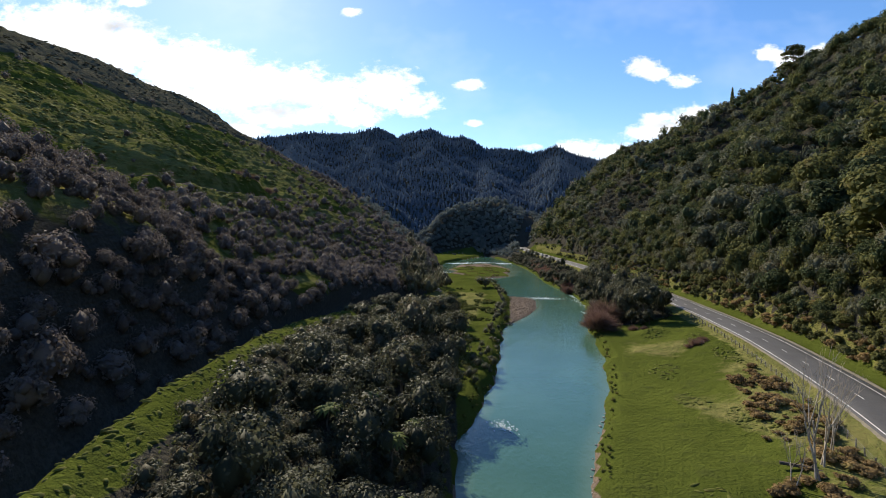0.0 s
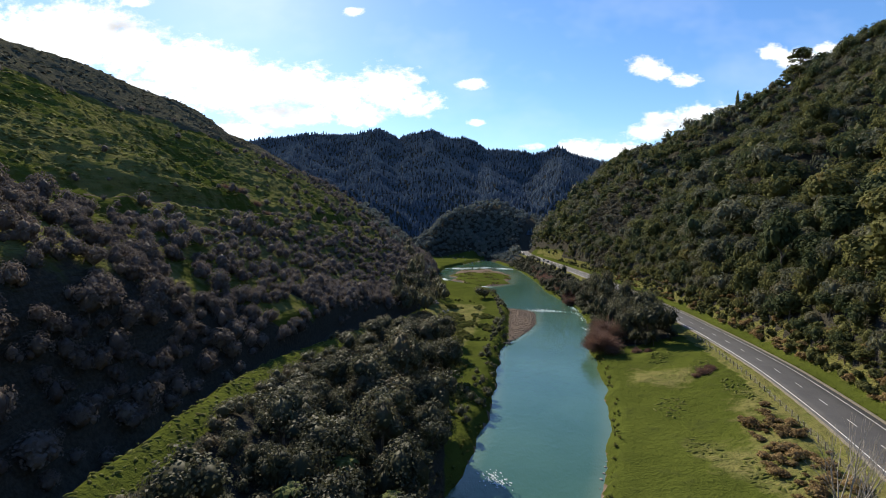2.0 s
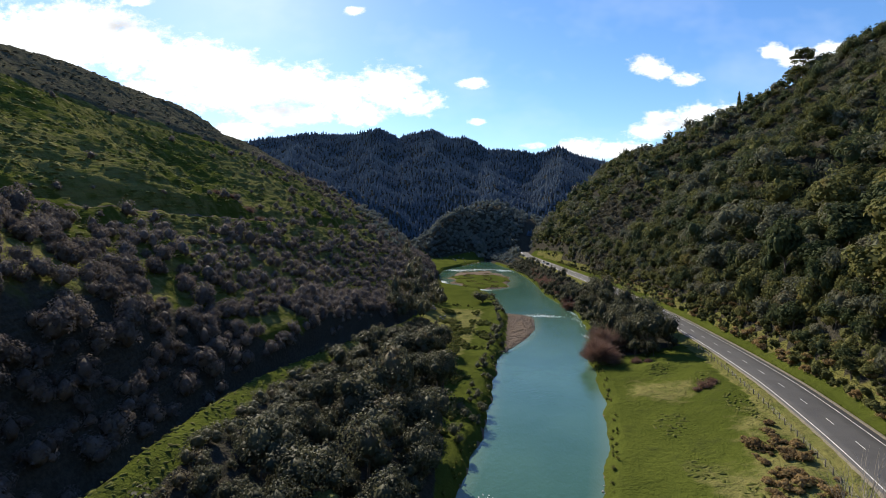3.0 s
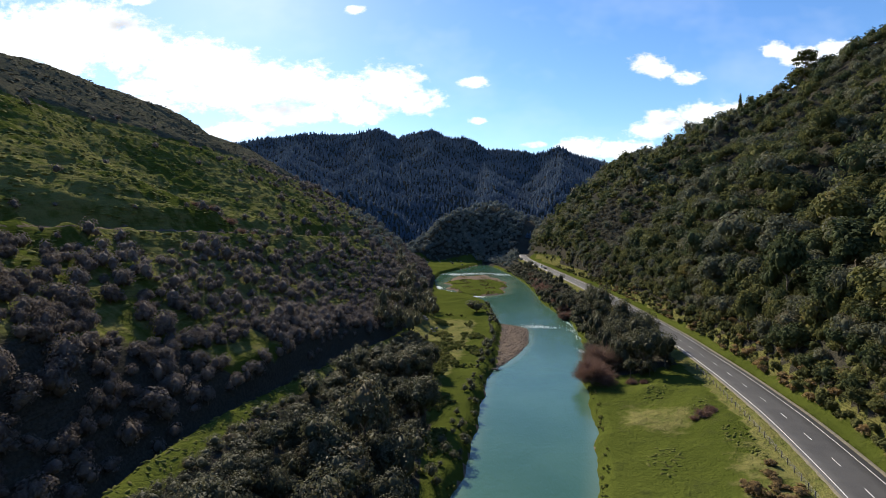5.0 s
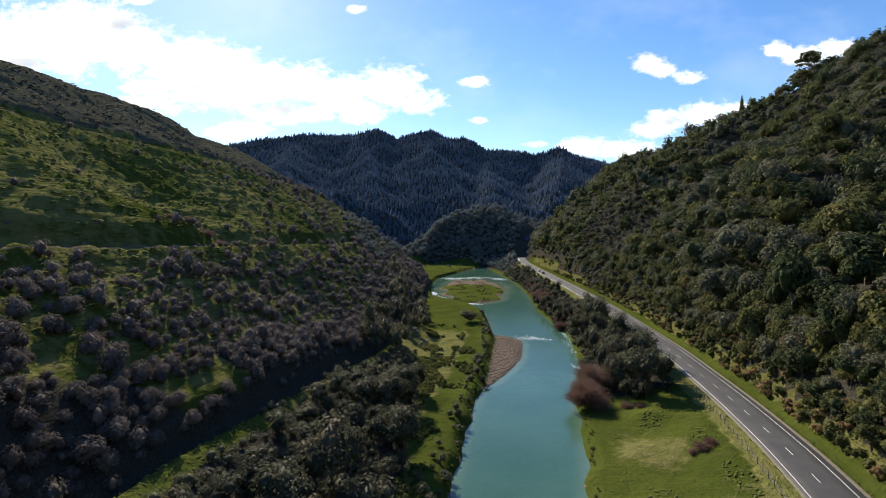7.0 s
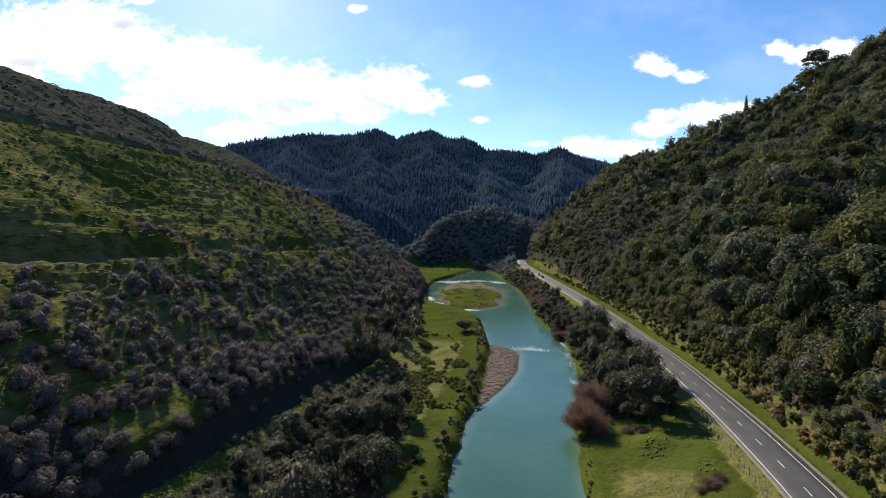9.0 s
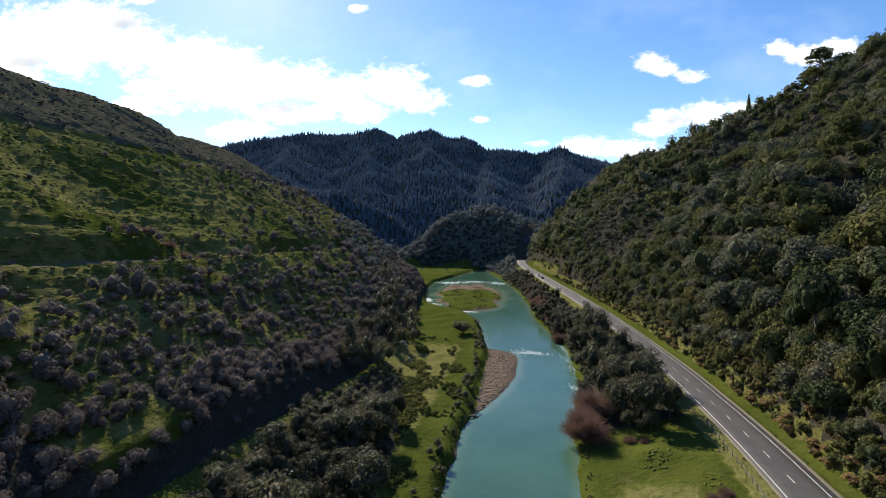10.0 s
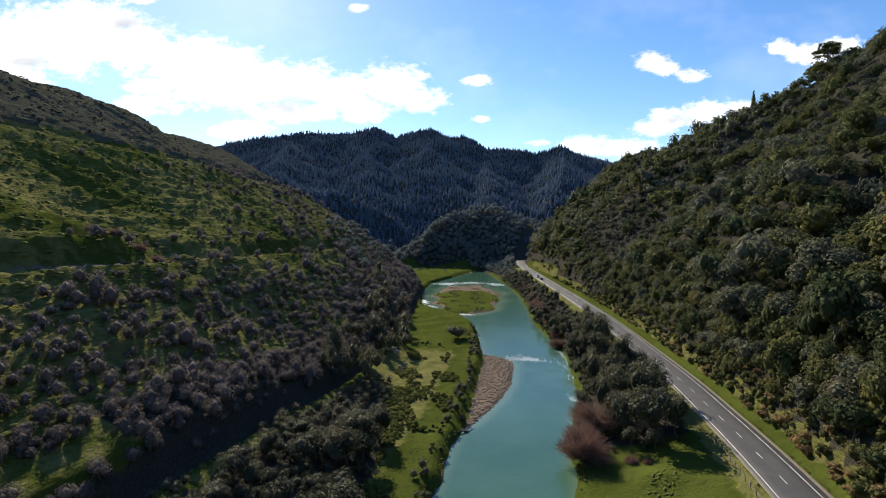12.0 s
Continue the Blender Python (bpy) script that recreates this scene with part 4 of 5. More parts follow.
# ---- trees between river and road ----
gx_, gy_ = jitter(45, 105, 150, 520, 4.2)
gr_, gc_ = ramp(gy_, *BANK_R), ramp(gy_, *ROAD)
limit_ = np.where(gy_ < 165, gr_ + 19, gc_ - 9.5)
pick = (gx_ > gr_ + 0.8) & (gx_ < limit_) & (gy_ > 152 + 0.25 * np.abs(gx_ - 64)) & (rng.random(len(gx_)) < 0.50)
pick &= ~((gy_ > 285) & (gy_ < 330) & (gx_ > gc_ - 16)) & ~((gx_ < 61) & (gy_ < 176))
rows = rows_for(gx_[pick], gy_[pick], 0.55, 1.1, (1.0, 1.75), 0.3)
rows[:, 3] *= np.where(rows[:, 1] < 200, 1.1, np.where(rows[:, 1] > 260, 0.8, 1.0))
set_out(bank_tree, rows, (66, 165), "dark evergreen tree between river and road", "trees between river and road", "roadside_wood", "evergreen trees between river and road", 100)
for x, y, s, h in ((66.5, 157, 1.75, 1.35), (71.5, 168, 1.8, 1.35), (62, 164, 1.3, 1.3), (73.5, 158.5, 1.3, 1.3), (77, 178, 1.5, 1.4), (68, 182, 1.5, 1.4), (72, 194, 1.4, 1.5), (78, 206, 1.5, 1.4), (76, 222, 1.3, 1.6), (82, 236, 1.5, 1.5), (80, 250, 1.3, 1.6), (84, 262, 1.1, 1.8)):
    bank_tree.single(x, y, float(land(x, y)) - 0.3, s, h, x, "large dark spreading tree at the end of the paddock", "trees between river and road", int(y))
wx, wy = jitter(45, 105, 156, 540, 2.5)
pick = (wx > ramp(wy, *BANK_R) + 0.2) & (wx < ramp(wy, *ROAD) - 9) & (rng.random(len(wx)) < np.where(wx < ramp(wy, *BANK_R) + 5, 0.85, 0.4))
under_wood = Kind("waterside_bush", "bush", M_BANK, scrub_crowns, bracken.trunk, "foliage", "stem")
under_wood.light = scrub.light
under_wood.stand("waterside_scrub", "dark scrub hanging over the far river bank", rows_for(wx[pick], wy[pick], 0.5, 1.2, (0.8, 1.3), 0.1))
yellow = Kind("yellow_bush", "bush", M_YELLOW, slip_crowns, bracken.trunk, "foliage", "stem")
for x, y, s in ((112, 312, 2.3), (110, 318, 1.8), (109.5, 306, 1.6), (86, 236, 1.5)):
    yellow.single(x, y, float(land(x, y)), s, 1.1, x, "yellow-green flowering bush beside the road", "yellow bushes", int(y))


def twig_mesh(seed, radius, height, count):
    """Bare twigs: thin blades fanning out from the ground."""
    r = np.random.default_rng(seed)
    vs_, fs = [], []
    for k in range(count):
        a, s = r.uniform(0, 6.283), radius * math.sqrt(r.uniform(0.02, 1))
        lump = 0.74 + 0.26 * math.sin(3 * a + seed) * math.sin(1.7 * a + 2 * seed)
        top = np.array([math.cos(a) * s * lump, math.sin(a) * s * lump, height * r.uniform(0.35, 1.0) * (1 - 0.35 * (s / radius) ** 2) * (0.8 + 0.2 * math.sin(2 * a + seed + s))])
        f0 = r.uniform(0.45, 0.85)
        start = top * np.array([f0 * 0.8, f0 * 0.8, f0]) + r.normal(size=3) * 0.35
        top = top + r.normal(size=3) * 0.3
        w = np.cross(top - start, r.normal(size=3))
        w = w / (np.linalg.norm(w) + 1e-9) * r.uniform(0.015, 0.034)
        b = len(vs_)
        vs_ += [start - w, start + w, top + w * 0.4, top - w * 0.4]
        fs.append((b, b + 1, b + 2, b + 3))
    return np.array(vs_), np.array(fs)


willow = Kind("bare_willow", "tree", M_TWIG, [twig_mesh(1, 5.4, 5.4, 4200), twig_mesh(2, 5.2, 5.8, 4000)], trunk_mesh("trunk", 12, 2.4, 0.2, M_BARK, 7, 1.8, 0.2), "twig_crown")
for x, y, s in ((50.2, 152.5, 1.5), (57.5, 166.5, 1.65), (52.5, 159, 1.1), (74.5, 300, 0.9), (76.5, 312, 0.8), (77.5, 338, 0.9), (80.5, 352, 0.9), (81, 368, 1.0), (82, 392, 1.0), (81, 408, 0.9), (83, 425, 1.0), (70.5, 262, 1.0), (73.2, 274, 0.9), (76, 345, 1.1), (78, 360, 1.2), (79.5, 378, 1.1), (79, 330, 0.9)):
    willow.single(x, y, float(land(x, y)), s, 1.0, x, "leafless reddish-brown willow on the river bank", "bare willows", int(y))
shrub = Kind("bare_shrub", "shrub", M_TWIG, [twig_mesh(5, 2.6, 1.7, 1100)], trunk_mesh("stem", 13, 0.6, 0.07, M_BARK, 6, 0.9, 0.2), "twig_crown", "stem")
for x, y, s in ((64.7, 121, 1.0), (67.2, 122.2, 0.8), (62.6, 120.2, 0.6), (60.5, 150, 0.9), (63.5, 148.8, 0.7)):
    shrub.single(x, y, float(land(x, y)) - 0.1, s, 1.0, x, "low leafless reddish shrub in the paddock", "bare shrubs in the paddock", 0)
for x, y, s in ((-62.5, 176, 1.1), (-60.0, 179.5, 0.9), (-66.0, 171, 1.0), (-57.5, 183, 0.8), (-69.0, 167, 0.8)):
    shrub.single(x, y, float(land(x, y)) - 0.1, s, 1.3, x, "bare grey-brown shrub beside the hillside track", "bare shrubs by the track", 0)
# brown scrub at the paddock's road end
px_, py_ = jitter(38, 64, 50, 98, 1.5)
pc = ramp(py_, *ROAD)
pick = (px_ < pc - 7.5) & (px_ > pc - 21 + 0.12 * (py_ - 50)) & (rng.random(len(px_)) < 0.55) & (waves(px_, py_, 14, 51) > -0.3)
rows = rows_for(px_[pick], py_[pick], 0.3, 0.95, (0.55, 1.1))
set_out(bracken, rows, (50, 65), "rusty brown bracken clump in the paddock corner", "bracken clumps in the paddock", "paddock_bracken", "brown bracken in the paddock corner", 140)


def bare_tree(x, y, height, seed):
    r = random.Random(seed)
    ob = thing("bare_tree", "tall leafless pale grey tree in brown scrub", "tree", "bare trees by the road")
    wood, twigs = bmesh.new(), bmesh.new()

    def grow(p, d, length, radius, level):
        e = p + d * length
        limb(wood if level < 2 else twigs, p, e, radius, radius * 0.6, 6 if level < 2 else 4)
        if level == 4:
            return
        for k in range(3 if level < 3 else 2):
            turn = Vector((r.uniform(-1, 1), r.uniform(-1, 1), r.uniform(0.2, 0.9))).normalized()
            grow(p.lerp(e, r.uniform(0.6, 1.0)), (d * 1.15 + turn * 0.62).normalized(), length * r.uniform(0.55, 0.75), radius * 0.5, level + 1)
    for k in range(2):
        lean = Vector((r.uniform(-0.22, 0.22), r.uniform(-0.22, 0.22), 1)).normalized()
        grow(Vector((r.uniform(-0.4, 0.4), r.uniform(-0.4, 0.4), -0.3)), lean, height * 0.40, 0.007 * height + 0.03, 0)
    part("trunk", wood, M_PALE_BARK, ob)
    part("twig_crown", twigs, M_PALE_BARK, ob)
    ob.location = (x, y, float(land(x, y)))


for x, y, h, s in ((43.4, 54.6, 17.5, 1), (46.2, 57.0, 14.0, 2), (40.0, 54.0, 8.0, 5), (48.8, 59.5, 10.0, 7)):
    bare_tree(x, y, h, s)

# rushes and tussocks on the flat
rx, ry = jitter(-12, 34, 88, 262, 1.15)
rl = ramp(ry, *BANK_L)
rf = rl - ramp(ry, *FLAT)
pick = (rx < rl - 5) & (rx > rf - 1) & (waves(rx, ry, 16, 61) + 0.25 * waves(rx, ry, 5, 62) + np.where(rl - rx > 13, 0.5, -0.35) - smooth(ry, 200, 225) > 0.1)
rush_crowns = [crown_arrays(130 + k, lobes_round(135 + k, 3, 0.7, 0.35, 0.6, 0.8), 40, 0.32, fill=0.7) for k in range(3)]
rush = Kind("rush_clump", "rushes", M_RUSH, rush_crowns, bracken.trunk, "blades", "stem")
rush.stand("flat_rushes", "pale tussocks and rushes on the river flat", rows_for(rx[pick], ry[pick], 0.5, 1.2))
rx, ry = jitter(12, 64, 350, 500, 2.2)
pick = (on_isle(rx, ry) > 0.15) & (waves(rx, ry, 18, 63) > 0.35)
rush.stand("island_rushes", "low scrub and rushes on the river island", rows_for(rx[pick], ry[pick], 0.45, 1.1, (0.5, 0.9)))
# grass tufts and clods on the ledge and over the pasture
def mound(seed):
    """A low uneven hummock of grass, drawn out along the slope."""
    r = np.random.default_rng(seed)
    vs_ = []
    for k, (rad, z) in enumerate(((1.0, -0.15), (0.72, 0.38))):
        for i in range(6):
            a = 6.283 * (i + 0.5 * k) / 6
            q = rad * r.uniform(0.7, 1.3)
            vs_.append((math.cos(a) * q * 0.7, math.sin(a) * q * 1.8, z + r.uniform(-0.12, 0.12)))
    vs_.append((0, 0, 0.56))
    fs = [f for i in range(6) for f in ((i, (i + 1) % 6, 6 + i), ((i + 1) % 6, 6 + (i + 1) % 6, 6 + i), (6 + i, 6 + (i + 1) % 6, 12))]
    return np.array(vs_), np.array(fs)


clod = [mound(170 + k) for k in range(6)]
tuft = Kind("grass_tuft", "grass", M_TUFT, clod[:1], bracken.trunk, "blades", "stem")
shade_clumps = Kind("heath_clump", "scrub", M_HILL_SHADE, clod[:1], bracken.trunk, "foliage", "stem")
tuft.light = shade_clumps.light = clod
tuft.soft = shade_clumps.soft = True
# Dark hummocks added to deepen the painted shade of the hilltop.
rx, ry = jitter(-215, -60, 60, 480, 2.2)
rz_ = land(rx, ry)
pick = (rz_ > 95 + 2.5 * waves(rx, ry, 20, 67)) & (ramp(ry, *LEDGE) - rx < 225) & (rng.random(len(rx)) < 0.35)
shade_clumps.stand("hilltop_heath", "low hummocks coloured dark to give the hilltop its shade", rows_for(rx[pick], ry[pick], 0.5, 0.95, (0.45, 0.8), 0.08))
rx, ry = jitter(-150, 8, 28, 330, 1.3)
re_ = ramp(ry, *LEDGE) - rx
streak = 0.6 * waves(rx * 2.4, ry + 0.4 * rx, 14, 66) + 0.5 * waves(rx, ry, 24, 68)
pick = (re_ > np.where(ry < 100, 24, 15)) & (re_ < 140) & (land(rx, ry) < 93) & (rng.random(len(rx)) < 0.16 + 0.6 * smooth(streak, -0.35, 0.5))
pick &= (np.abs(land(rx, ry) - 45.5) > 0.9)
rows = rows_for(rx[pick], ry[pick], 0.28, 0.75, (0.6, 1.2), 0.05)
rows[:, 5] = rng.uniform(-0.5, 0.5, len(rows))
tuft.stand("pasture_tufts", "coarse grass hummocks over the steep pasture", rows)
rx, ry = jitter(26, 80, 50, 148, 1.0)
pick = (rx > ramp(ry, *BANK_R) + 4) & (rx < ramp(ry, *ROAD) - 9) & (waves(rx, ry, 20, 64) + 0.6 * np.exp(-((rx - 56) / 9) ** 2 - ((ry - 124) / 8) ** 2) + 0.6 * np.exp(-((rx - 47) / 8) ** 2 - ((ry - 80) / 7) ** 2) > 0.80) & (rng.random(len(rx)) < 0.6)
tuft.stand("paddock_tussocks", "small olive tussocks in the paddock", rows_for(rx[pick], ry[pick], 0.2, 0.5, (0.35, 0.7)))
rush.light = [thin(c, 0.5, 1.4) for c in rush_crowns]
rx, ry = jitter(-30, 2, 24, 200, 0.8)
re_ = rx - ramp(ry, *LEDGE)
pick = (re_ > -1.6) & (re_ < 3.4) & (rng.random(len(rx)) < 0.6)
tuft.stand("ledge_tufts", "rough grass tufts along the ledge", rows_for(rx[pick], ry[pick], 0.12, 0.34, (0.6, 1.2), 0.03))
# grass fringe along the banks
rx, ry = jitter(-12, 90, 40, 420, 1.0)
side = np.minimum(np.abs(rx - ramp(ry, *BANK_R) - 1.2), np.abs(rx - ramp(ry, *BANK_L) + 0.8))
pick = (side < 0.7) & (rng.random(len(rx)) < 0.4)
rush.stand("bank_rushes", "rough grass and rushes fringing the river banks", rows_for(rx[pick], ry[pick], 0.25, 0.7))

# ---- far ranges ----
def conifer(seed, tiers=3, sides=5):
    r = np.random.default_rng(seed)
    vs_, fs = [], []
    for k in range(tiers):
        z0, z1, q = 1.5 + 4.6 * k, 8.5 + 4.6 * k + (1.5 if k == tiers - 1 else 0), 3.4 * (1 - 0.24 * k)
        b = len(vs_)
        for i in range(sides):
            a = 6.283 * i / sides + 0.5 * k
            qq = q * r.uniform(0.75, 1.2)
            vs_.append((math.cos(a) * qq, math.sin(a) * qq, z0 + r.uniform(-0.5, 0.5)))
        vs_.append((0, 0, z1))
        for i in range(sides):
            fs.append((b + i, b + (i + 1) % sides, b + sides))
    return np.array(vs_), np.array(fs)


pine = Kind("conifer", "tree", M_CONIFER_HAZED, [conifer(k) for k in range(4)], forest_tree.trunk)
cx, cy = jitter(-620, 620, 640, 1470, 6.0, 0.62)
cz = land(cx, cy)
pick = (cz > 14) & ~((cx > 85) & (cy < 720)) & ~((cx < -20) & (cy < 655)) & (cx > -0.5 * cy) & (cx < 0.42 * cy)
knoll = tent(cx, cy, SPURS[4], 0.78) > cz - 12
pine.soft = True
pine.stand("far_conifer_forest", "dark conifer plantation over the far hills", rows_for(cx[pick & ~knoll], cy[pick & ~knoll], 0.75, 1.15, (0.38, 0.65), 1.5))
far_wood = Kind("far_wood_tree", "tree", M_FARWOOD_HAZED, forest_far[:1], forest_tree.trunk)
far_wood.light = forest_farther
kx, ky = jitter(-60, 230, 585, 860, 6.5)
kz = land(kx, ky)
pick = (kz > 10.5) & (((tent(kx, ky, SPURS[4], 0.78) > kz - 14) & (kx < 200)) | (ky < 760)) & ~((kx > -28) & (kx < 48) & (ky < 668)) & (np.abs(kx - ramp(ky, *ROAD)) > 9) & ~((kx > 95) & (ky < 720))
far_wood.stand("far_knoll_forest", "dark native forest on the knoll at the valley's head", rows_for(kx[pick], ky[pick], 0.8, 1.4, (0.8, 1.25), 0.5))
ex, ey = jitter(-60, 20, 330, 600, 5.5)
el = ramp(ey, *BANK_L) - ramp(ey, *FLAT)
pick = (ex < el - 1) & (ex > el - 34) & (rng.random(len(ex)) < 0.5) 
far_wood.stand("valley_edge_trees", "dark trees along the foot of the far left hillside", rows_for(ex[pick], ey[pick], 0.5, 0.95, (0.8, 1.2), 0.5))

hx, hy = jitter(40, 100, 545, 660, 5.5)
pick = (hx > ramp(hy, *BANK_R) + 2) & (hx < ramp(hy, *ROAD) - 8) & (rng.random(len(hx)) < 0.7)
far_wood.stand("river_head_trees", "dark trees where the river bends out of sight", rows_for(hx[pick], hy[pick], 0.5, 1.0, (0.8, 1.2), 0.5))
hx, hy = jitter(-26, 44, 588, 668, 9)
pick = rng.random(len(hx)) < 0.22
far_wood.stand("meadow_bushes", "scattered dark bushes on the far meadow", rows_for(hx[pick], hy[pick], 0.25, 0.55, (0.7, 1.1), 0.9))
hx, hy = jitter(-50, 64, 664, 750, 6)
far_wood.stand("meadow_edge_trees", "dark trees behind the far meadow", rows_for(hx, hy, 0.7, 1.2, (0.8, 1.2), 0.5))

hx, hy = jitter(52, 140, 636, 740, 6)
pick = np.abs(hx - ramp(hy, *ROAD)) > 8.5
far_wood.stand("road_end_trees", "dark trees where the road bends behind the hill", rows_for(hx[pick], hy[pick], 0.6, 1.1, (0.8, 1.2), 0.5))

# ---- river details ----
def flecks(name, label, spots, count, seed, size=(0.25, 0.9)):
    r = np.random.default_rng(seed)
    vs_, fs = [], []
    for k in range(count):
        x0, y0, rx_, ry_, turn = spots[r.integers(len(spots))]
        u, v = r.normal(size=2) * 0.5
        c, s = math.cos(turn), math.sin(turn)
        x, y = x0 + c * u * rx_ - s * v * ry_, y0 + s * u * rx_ + c * v * ry_
        a, b_ = r.uniform(*size), r.uniform(0.12, 0.35)
        z = float(river_z(y)) + 0.03 + r.uniform(0, 0.05)
        t = turn + r.normal() * 0.3
        c, s = math.cos(t) * a, math.sin(t) * a
        nx, ny = -math.sin(t) * b_, math.cos(t) * b_
        i = len(vs_)
        vs_ += [(x - c, y - s, z), (x + nx, y + ny, z + 0.05), (x + c, y + s, z), (x - nx, y - ny, z)]
        fs.append((i, i + 3, i + 2, i + 1))
    return tagged(new(name, mesh_from(name, vs_, fs, M_FOAM_GLINT)), label, "rapids", kind="stuff")


flecks("riffle", "white water riffle off the gravel bar", [(50, 245, 7, 5, 0.1), (55, 243, 6, 4, -0.2)], 260, 1, (0.10, 0.4))
flecks("bank_riffle", "white ripples along the river bank", [(66, 215, 2, 10, 0.1), (69, 250, 1.5, 8, 0), (60, 195, 1.5, 6, 0.2), (67, 232, 3, 14, 0.1)], 260, 2, (0.08, 0.3))
flecks("side_riffle", "white water where the side channel rejoins", [(8, 372, 6, 5, 0.9), (18, 356, 9, 3, -0.6), (4, 395, 3, 10, 0.1), (28, 346, 9, 3, -0.3)], 700, 3, (0.3, 1.1))
flecks("upper_riffle", "white water over shallows above the island", [(45, 512, 20, 9, 0.05), (66, 500, 8, 12, 0.5), (20, 504, 12, 10, 0.1)], 620, 4, (0.4, 1.5))
# White flecks stand in for the sun's sparkle on the water here.
flecks("glint_flecks", "small white flecks painted as sun glints by the near bank", [(10.5, 79, 1.8, 3.0, 0.4)], 90, 5, (0.05, 0.16))


def stone_mesh(seed):
    bm = bmesh.new()
    bmesh.ops.create_icosphere(bm, subdivisions=1, radius=1)
    r = random.Random(seed)
    for v in bm.verts:
        v.co *= r.uniform(0.75, 1.15)
        v.co.z *= 0.6
    me = bpy.data.meshes.new("stone")
    bm.to_mesh(me)
    bm.free()
    me.materials.append(M_STONE)
    return me


stones = [stone_mesh(k) for k in range(4)]
# pebbles over the gravel bar
r = np.random.default_rng(12)
bx_, by_ = r.uniform(22, 48, 3400), r.uniform(172, 250, 3400)
on_ = (on_bar(bx_, by_) > 0.3) & (bx_ > ramp(by_, *BANK_L) + 1)
bx_, by_ = bx_[on_], by_[on_]
size_ = r.uniform(0.06, 0.30, len(bx_)) ** 1.0
pv = [spin(CUBE * r.uniform(0.7, 1.3, (8, 1)) * np.array([1, 0.75, 0.5]) * s * 1.5, r.uniform(0, 6.28)) + np.array([x, y, z + 0.3 * s]) for x, y, z, s in zip(bx_, by_, land(bx_, by_), size_)]
bar_stones = new("bar_pebbles", mesh_from("bar_pebbles", np.concatenate(pv), np.concatenate([CUBE_F + 8 * k for k in range(len(pv))]), M_PEBBLE))
tagged(bar_stones, "grey-brown river pebbles strewn over the gravel bar", "gravel", kind="stuff")
r = random.Random(5)
for k in range(30):
    t = r.random()
    y = 58 + 30 * t
    x = float(ramp(y, *BANK_R)) + r.uniform(-0.7, 0.7)
    ob = tagged(new("river_stone", stones[k % 4]), "pale river stone at the water's edge", "stone", "stones along the bank")
    ob.location, s = (x, y, 0.05), r.uniform(0.10, 0.28)
    ob.scale, ob.rotation_euler = (s, s * 1.3, s), (0, 0, r.uniform(0, 6))
for k, (x, y, s) in enumerate(((-1.3, 241.5, 1.6), (0.2, 239, 0.9), (3, 222, 0.7), (4, 218, 0.8), (5, 226, 0.6))):
    ob = tagged(new("boulder", stones[k % 4]), "pale boulder among rushes on the flat", "stone", "boulders on the flat")
    ob.location, ob.scale = (x, y, float(land(x, y)) + s * 0.3), (s, s, s * 1.6)


def log(x, y, z, length, turn, pitch):
    ob = thing("driftwood_log", "dark driftwood log with broken branches in the river", "log", "driftwood")
    bm, br = bmesh.new(), bmesh.new()
    limb(bm, (-length / 2, 0, 0), (0, 0.1, 0.08), 0.24, 0.2, 8)
    limb(bm, (0, 0.1, 0.08), (length / 2, -0.1, 0), 0.2, 0.1, 8)
    limb(br, (length * 0.1, 0, 0.1), (length * 0.25, 0.7, 0.8), 0.09, 0.03)
    limb(br, (-length * 0.2, 0, 0.1), (-length * 0.1, -0.6, 0.9), 0.09, 0.03)
    part("trunk", bm, M_DRIFT, ob)
    part("branch", br, M_DRIFT, ob)
    ob.matrix_basis = pose(x, y, z, 0, pitch, turn)


log(26.0, 172.5, 0.5, 4.5, 60, -8)
log(19.8, 153.5, 0.2, 3.0, 80, -25)
log(24.5, 170.5, 0.4, 3.0, 20, 5)
log(43.8, 57.0, float(land(43.8, 57)) + 0.2, 5.0, -35, 0)
log(55, 497, 3.6, 7.0, 10, 0)

# ---- the road ----
def along(ys_, offset, lift):
    c, z = ramp(ys_, *ROAD), road_z(ys_)
    k = np.gradient(c, ys_)
    n = np.sqrt(1 + k * k)
    return np.stack([c + offset / n, ys_ - offset * k / n, z + lift], 1)


def ribbon(name, y0, y1, across, material, step=2.0):
    """A strip along the road; across: offsets with their heights over the road's level."""
    ys_ = np.arange(y0, y1 + step * 0.5, step)
    cols = [along(ys_, o, h) for o, h in across]
    v = np.stack(cols, 1).reshape(-1, 3)
    m = len(across)
    a = (np.arange(len(ys_) - 1)[:, None] * m + np.arange(m - 1)[None]).ravel()
    return mesh_from(name, v, np.stack([a, a + 1, a + m + 1, a + m], 1), material)


ky_ = np.arange(-60, 801, 1.0)      # soften the road's line
kx_ = np.interp(ky_, *ROAD)
for _ in range(3):
    kx_ = np.convolve(np.pad(kx_, 7, mode="edge"), np.ones(15) / 15, "valid")
ROAD = (ky_, kx_)
road = new("road", ribbon("road", -50, 720, [(-4.6, -0.35), (-4.2, 0.10), (-2, 0.17), (0, 0.20), (2, 0.17), (5.0, 0.10), (5.3, -0.35)], M_ASPHALT))
tagged(road, "grey two-lane asphalt road with white markings", "road", kind="structure")
part("edge_line", ribbon("edge_line", -50, 700, [(-3.62, 0.137), (-3.48, 0.141)], M_PAINT), None, road, "solid white edge line")
part("edge_line", ribbon("edge_line", -50, 700, [(3.72, 0.147), (3.86, 0.143)], M_PAINT), None, road, "solid white edge line")
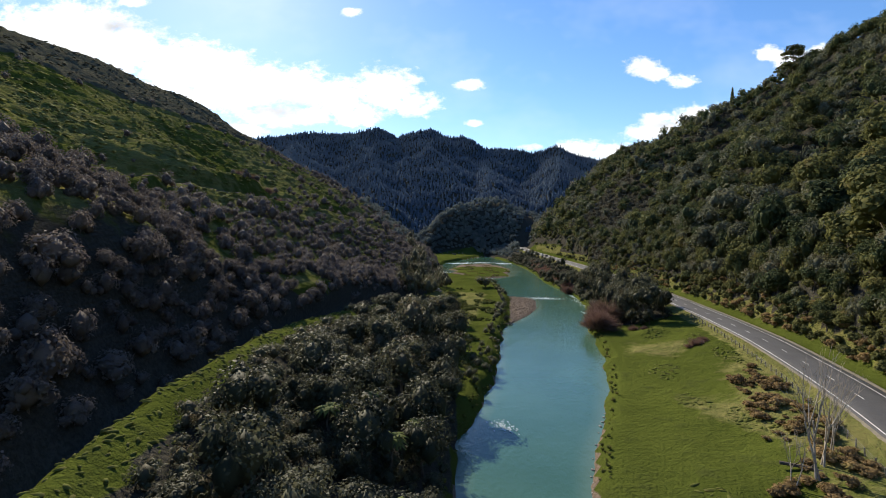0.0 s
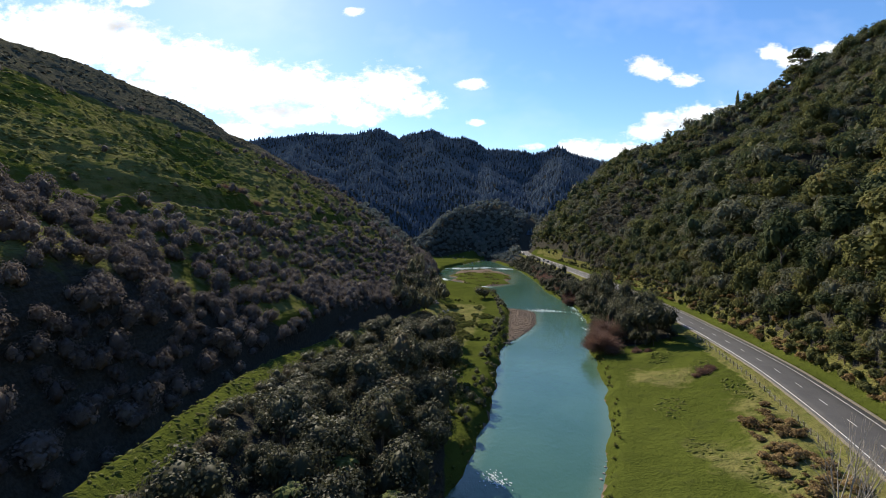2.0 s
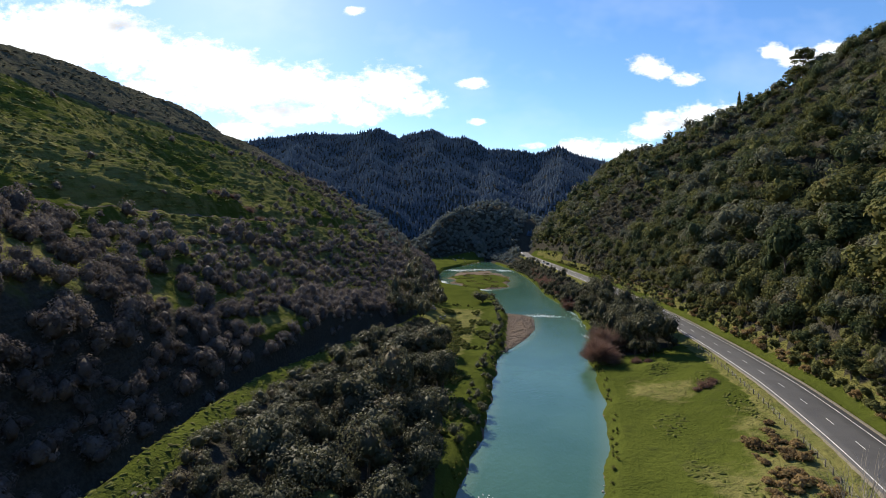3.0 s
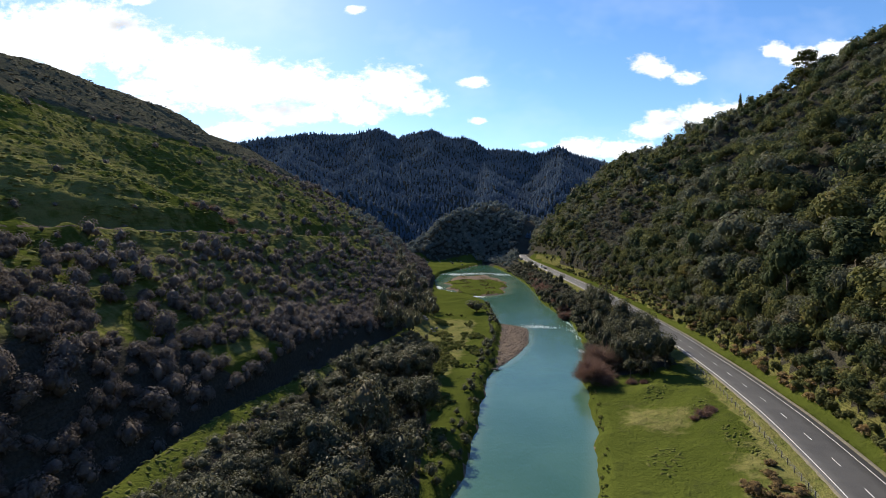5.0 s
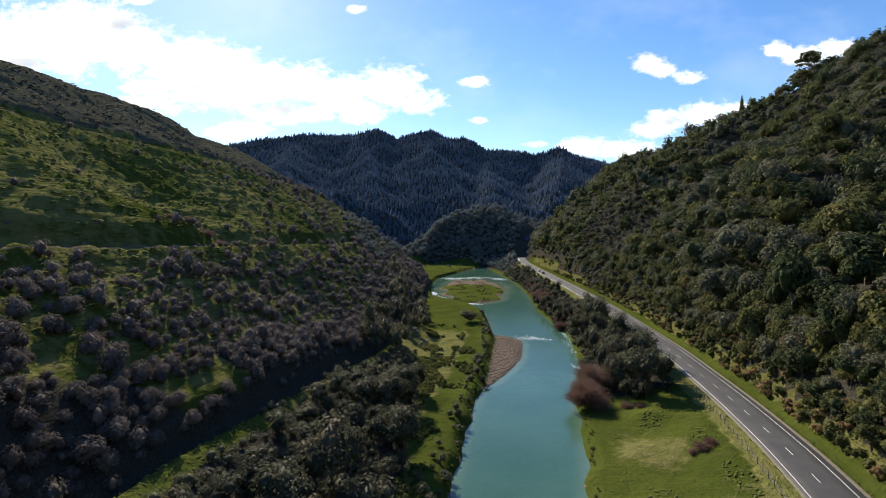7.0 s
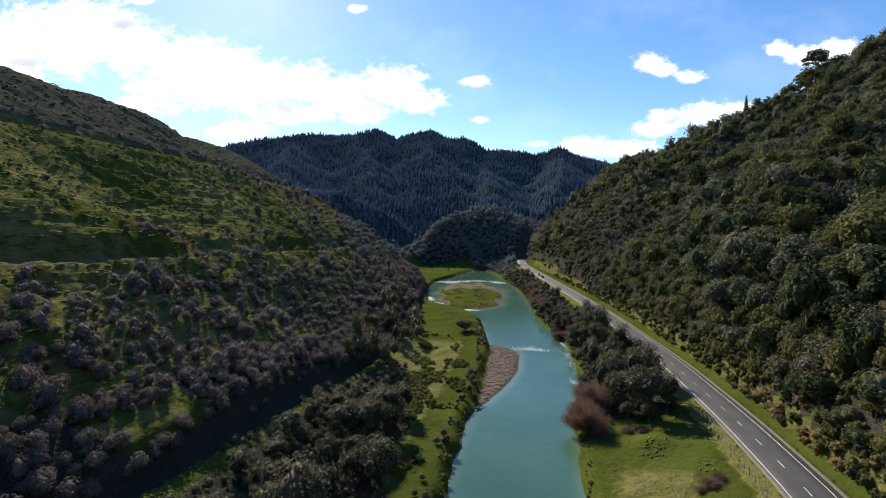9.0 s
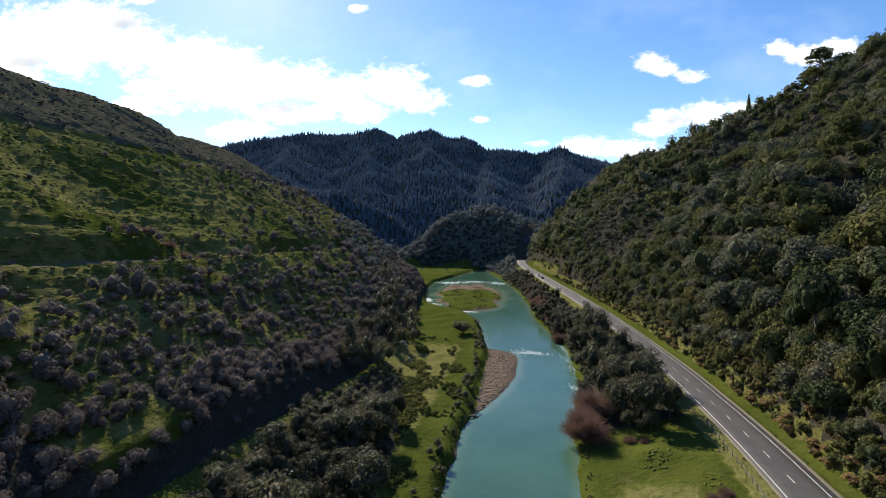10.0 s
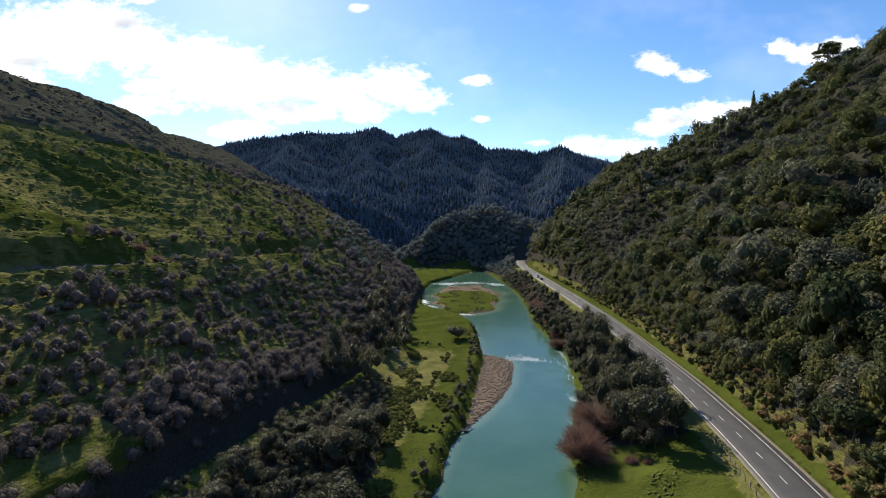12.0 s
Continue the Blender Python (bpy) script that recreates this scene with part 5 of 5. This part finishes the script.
part("gravel_edge", ribbon("gravel_edge", -50, 700, [(5.0, 0.11), (5.35, 0.17), (5.75, 0.15), (6.2, -0.3)], M_GRAVEL_EDGE), None, road, "pale gravel strip along the asphalt")
part("gravel_edge", ribbon("gravel_edge", -50, 700, [(-5.0, -0.3), (-4.6, 0.06), (-4.3, 0.09), (-4.15, 0.10)], M_GRAVEL_EDGE), None, road, "worn gravel edge of the asphalt")
fine = np.arange(40, 520, 0.25)
path = along(fine, 0, 0.204)
run = np.concatenate([[0], np.cumsum(np.linalg.norm(np.diff(path, axis=0), axis=1))])
start = float(np.interp(77.5, fine, run)) - 3.0 - 30.0
k = 0
while start + 10 * k + 3 < run[-1]:
    s = start + 10 * k
    k += 1
    if s < 0:
        continue
    yy = np.interp(np.linspace(s, s + 3, 4), run, fine)
    a, b = along(yy, -0.07, 0.206), along(yy, 0.07, 0.206)
    if len(yy) > 1 and yy[0] > 45:
        v = np.stack([a, b], 1).reshape(-1, 3)
        part("lane_dash", mesh_from("lane_dash", v, [(0, 1, 3, 2), (2, 3, 5, 4), (4, 5, 7, 6)], M_PAINT), None, road)

# ---- the roadside fence ----
fence = thing("fence", "weathered post and wire fence along the road verge", "fence")
bm = bmesh.new()
bmesh.ops.create_cone(bm, cap_ends=True, segments=8, radius1=0.09, radius2=0.075, depth=1.3)
bmesh.ops.translate(bm, verts=bm.verts, vec=(0, 0, 0.5))
post_mesh = bpy.data.meshes.new("post")
bm.to_mesh(post_mesh)
bm.free()
post_mesh.materials.append(M_POST)
fy_ = np.arange(48, 152, 2.6)
off = np.interp(fy_, [48, 78, 100, 118, 152], [-7.6, -7.2, -7.0, -6.8, -6.0])
line = np.stack([along(np.array([q, q + 0.1]), o, 0)[0] for q, o in zip(fy_, off)])
tops = []
for i, (x, y, _) in enumerate(line):
    ob = new("post", post_mesh)
    ob.parent = fence
    z = float(land(x, y))
    ob.matrix_basis = pose(x, y, z, random.Random(i).uniform(-4, 4), random.Random(i + 99).uniform(-4, 4), 0)
    tops.append((x, y, z))
for h in (0.35, 0.6, 0.85, 1.08):
    bm = bmesh.new()
    for a, b in zip(tops, tops[1:]):
        limb(bm, (a[0], a[1], a[2] + h), (b[0], b[1], b[2] + h), 0.012, 0.012, 3)
    part("wire", bm, M_WIRE, fence)
bm = bmesh.new()
x, y, z = tops[-1]
limb(bm, (x, y + 0.4, z - 0.3), (x, y + 0.4, z + 1.35), 0.13, 0.12, 8)
limb(bm, (x, y - 2.2, z + 0.1), (x, y + 0.4, z + 1.0), 0.07, 0.07, 6)
part("strainer_post", bm, M_PALE_BARK, fence, "pale braced end post")


# ---- two vehicles far along the road ----
def vehicle(name, label, y, offset, paint, length, height, van):
    ob = thing(name, label, "car", "vehicles on the road")
    w = 0.9
    bm = bmesh.new()
    prof = [(-0.5, 0.35), (0.5, 0.35), (0.5, 0.75), (0.33, 0.86), (0.2, height), (-0.46 if van else -0.3, height), (-0.5, 0.95)]
    sides = [[bm.verts.new((s * w * (0.86 if z > 0.9 else 1), q * length, z)) for q, z in prof] for s in (-1, 1)]
    bm.faces.new(sides[0]), bm.faces.new(sides[1][::-1])
    for i in range(len(prof)):
        j = (i + 1) % len(prof)
        bm.faces.new((sides[0][j], sides[0][i], sides[1][i], sides[1][j]))
    part("body", bm, paint, ob)
    bm = bmesh.new()
    for a, b in (((0.31, 0.92), (0.215, height - 0.06)), ((-0.505, 1.0), ((-0.47 if van else -0.31), height - 0.06))):
        v = [bm.verts.new((s * 0.68, q * length + (0.02 if q > 0 else -0.02), z + 0.02)) for s in (-1, 1) for q, z in (a, b)]
        bm.faces.new((v[0], v[1], v[3], v[2]))
    part("window", bm, M_GLASS, ob, "dark glass")
    for sx_ in (-1, 1):
        for q in (-0.32, 0.32):
            bm = bmesh.new()
            bmesh.ops.create_cone(bm, cap_ends=True, segments=14, radius1=0.33, radius2=0.33, depth=0.22, matrix=pose(sx_ * 0.82, q * length, 0.33, 0, 90, 0))
            part("wheel", bm, M_TYRE, ob)
    p = along(np.array([y, y + 0.5]), offset, 0.19)
    d = p[1] - p[0]
    ob.matrix_basis = pose(*p[0], 0, 0, math.degrees(math.atan2(-d[0], d[1])))


M_WHITE = plain("white_car_paint", (0.72, 0.72, 0.72), (0.80, 0.80, 0.80), 0.25, 1.0, 0.02)
M_DARK = plain("dark_car_paint", (0.02, 0.022, 0.03), (0.035, 0.035, 0.045), 0.25, 1.0, 0.02)
M_TYRE = plain("tyre_rubber", (0.015, 0.015, 0.015), (0.03, 0.03, 0.03), 0.9, 3.0)
M_GLASS = plain("dark_glass", (0.01, 0.012, 0.015), (0.02, 0.022, 0.025), 0.08, 1.0, 0.02)
vehicle("van", "white van driving up the valley road", 470, -1.9, M_WHITE, 5.0, 2.1, True)
vehicle("car", "dark car following on the valley road", 450, -1.9, M_DARK, 4.4, 1.5, False)
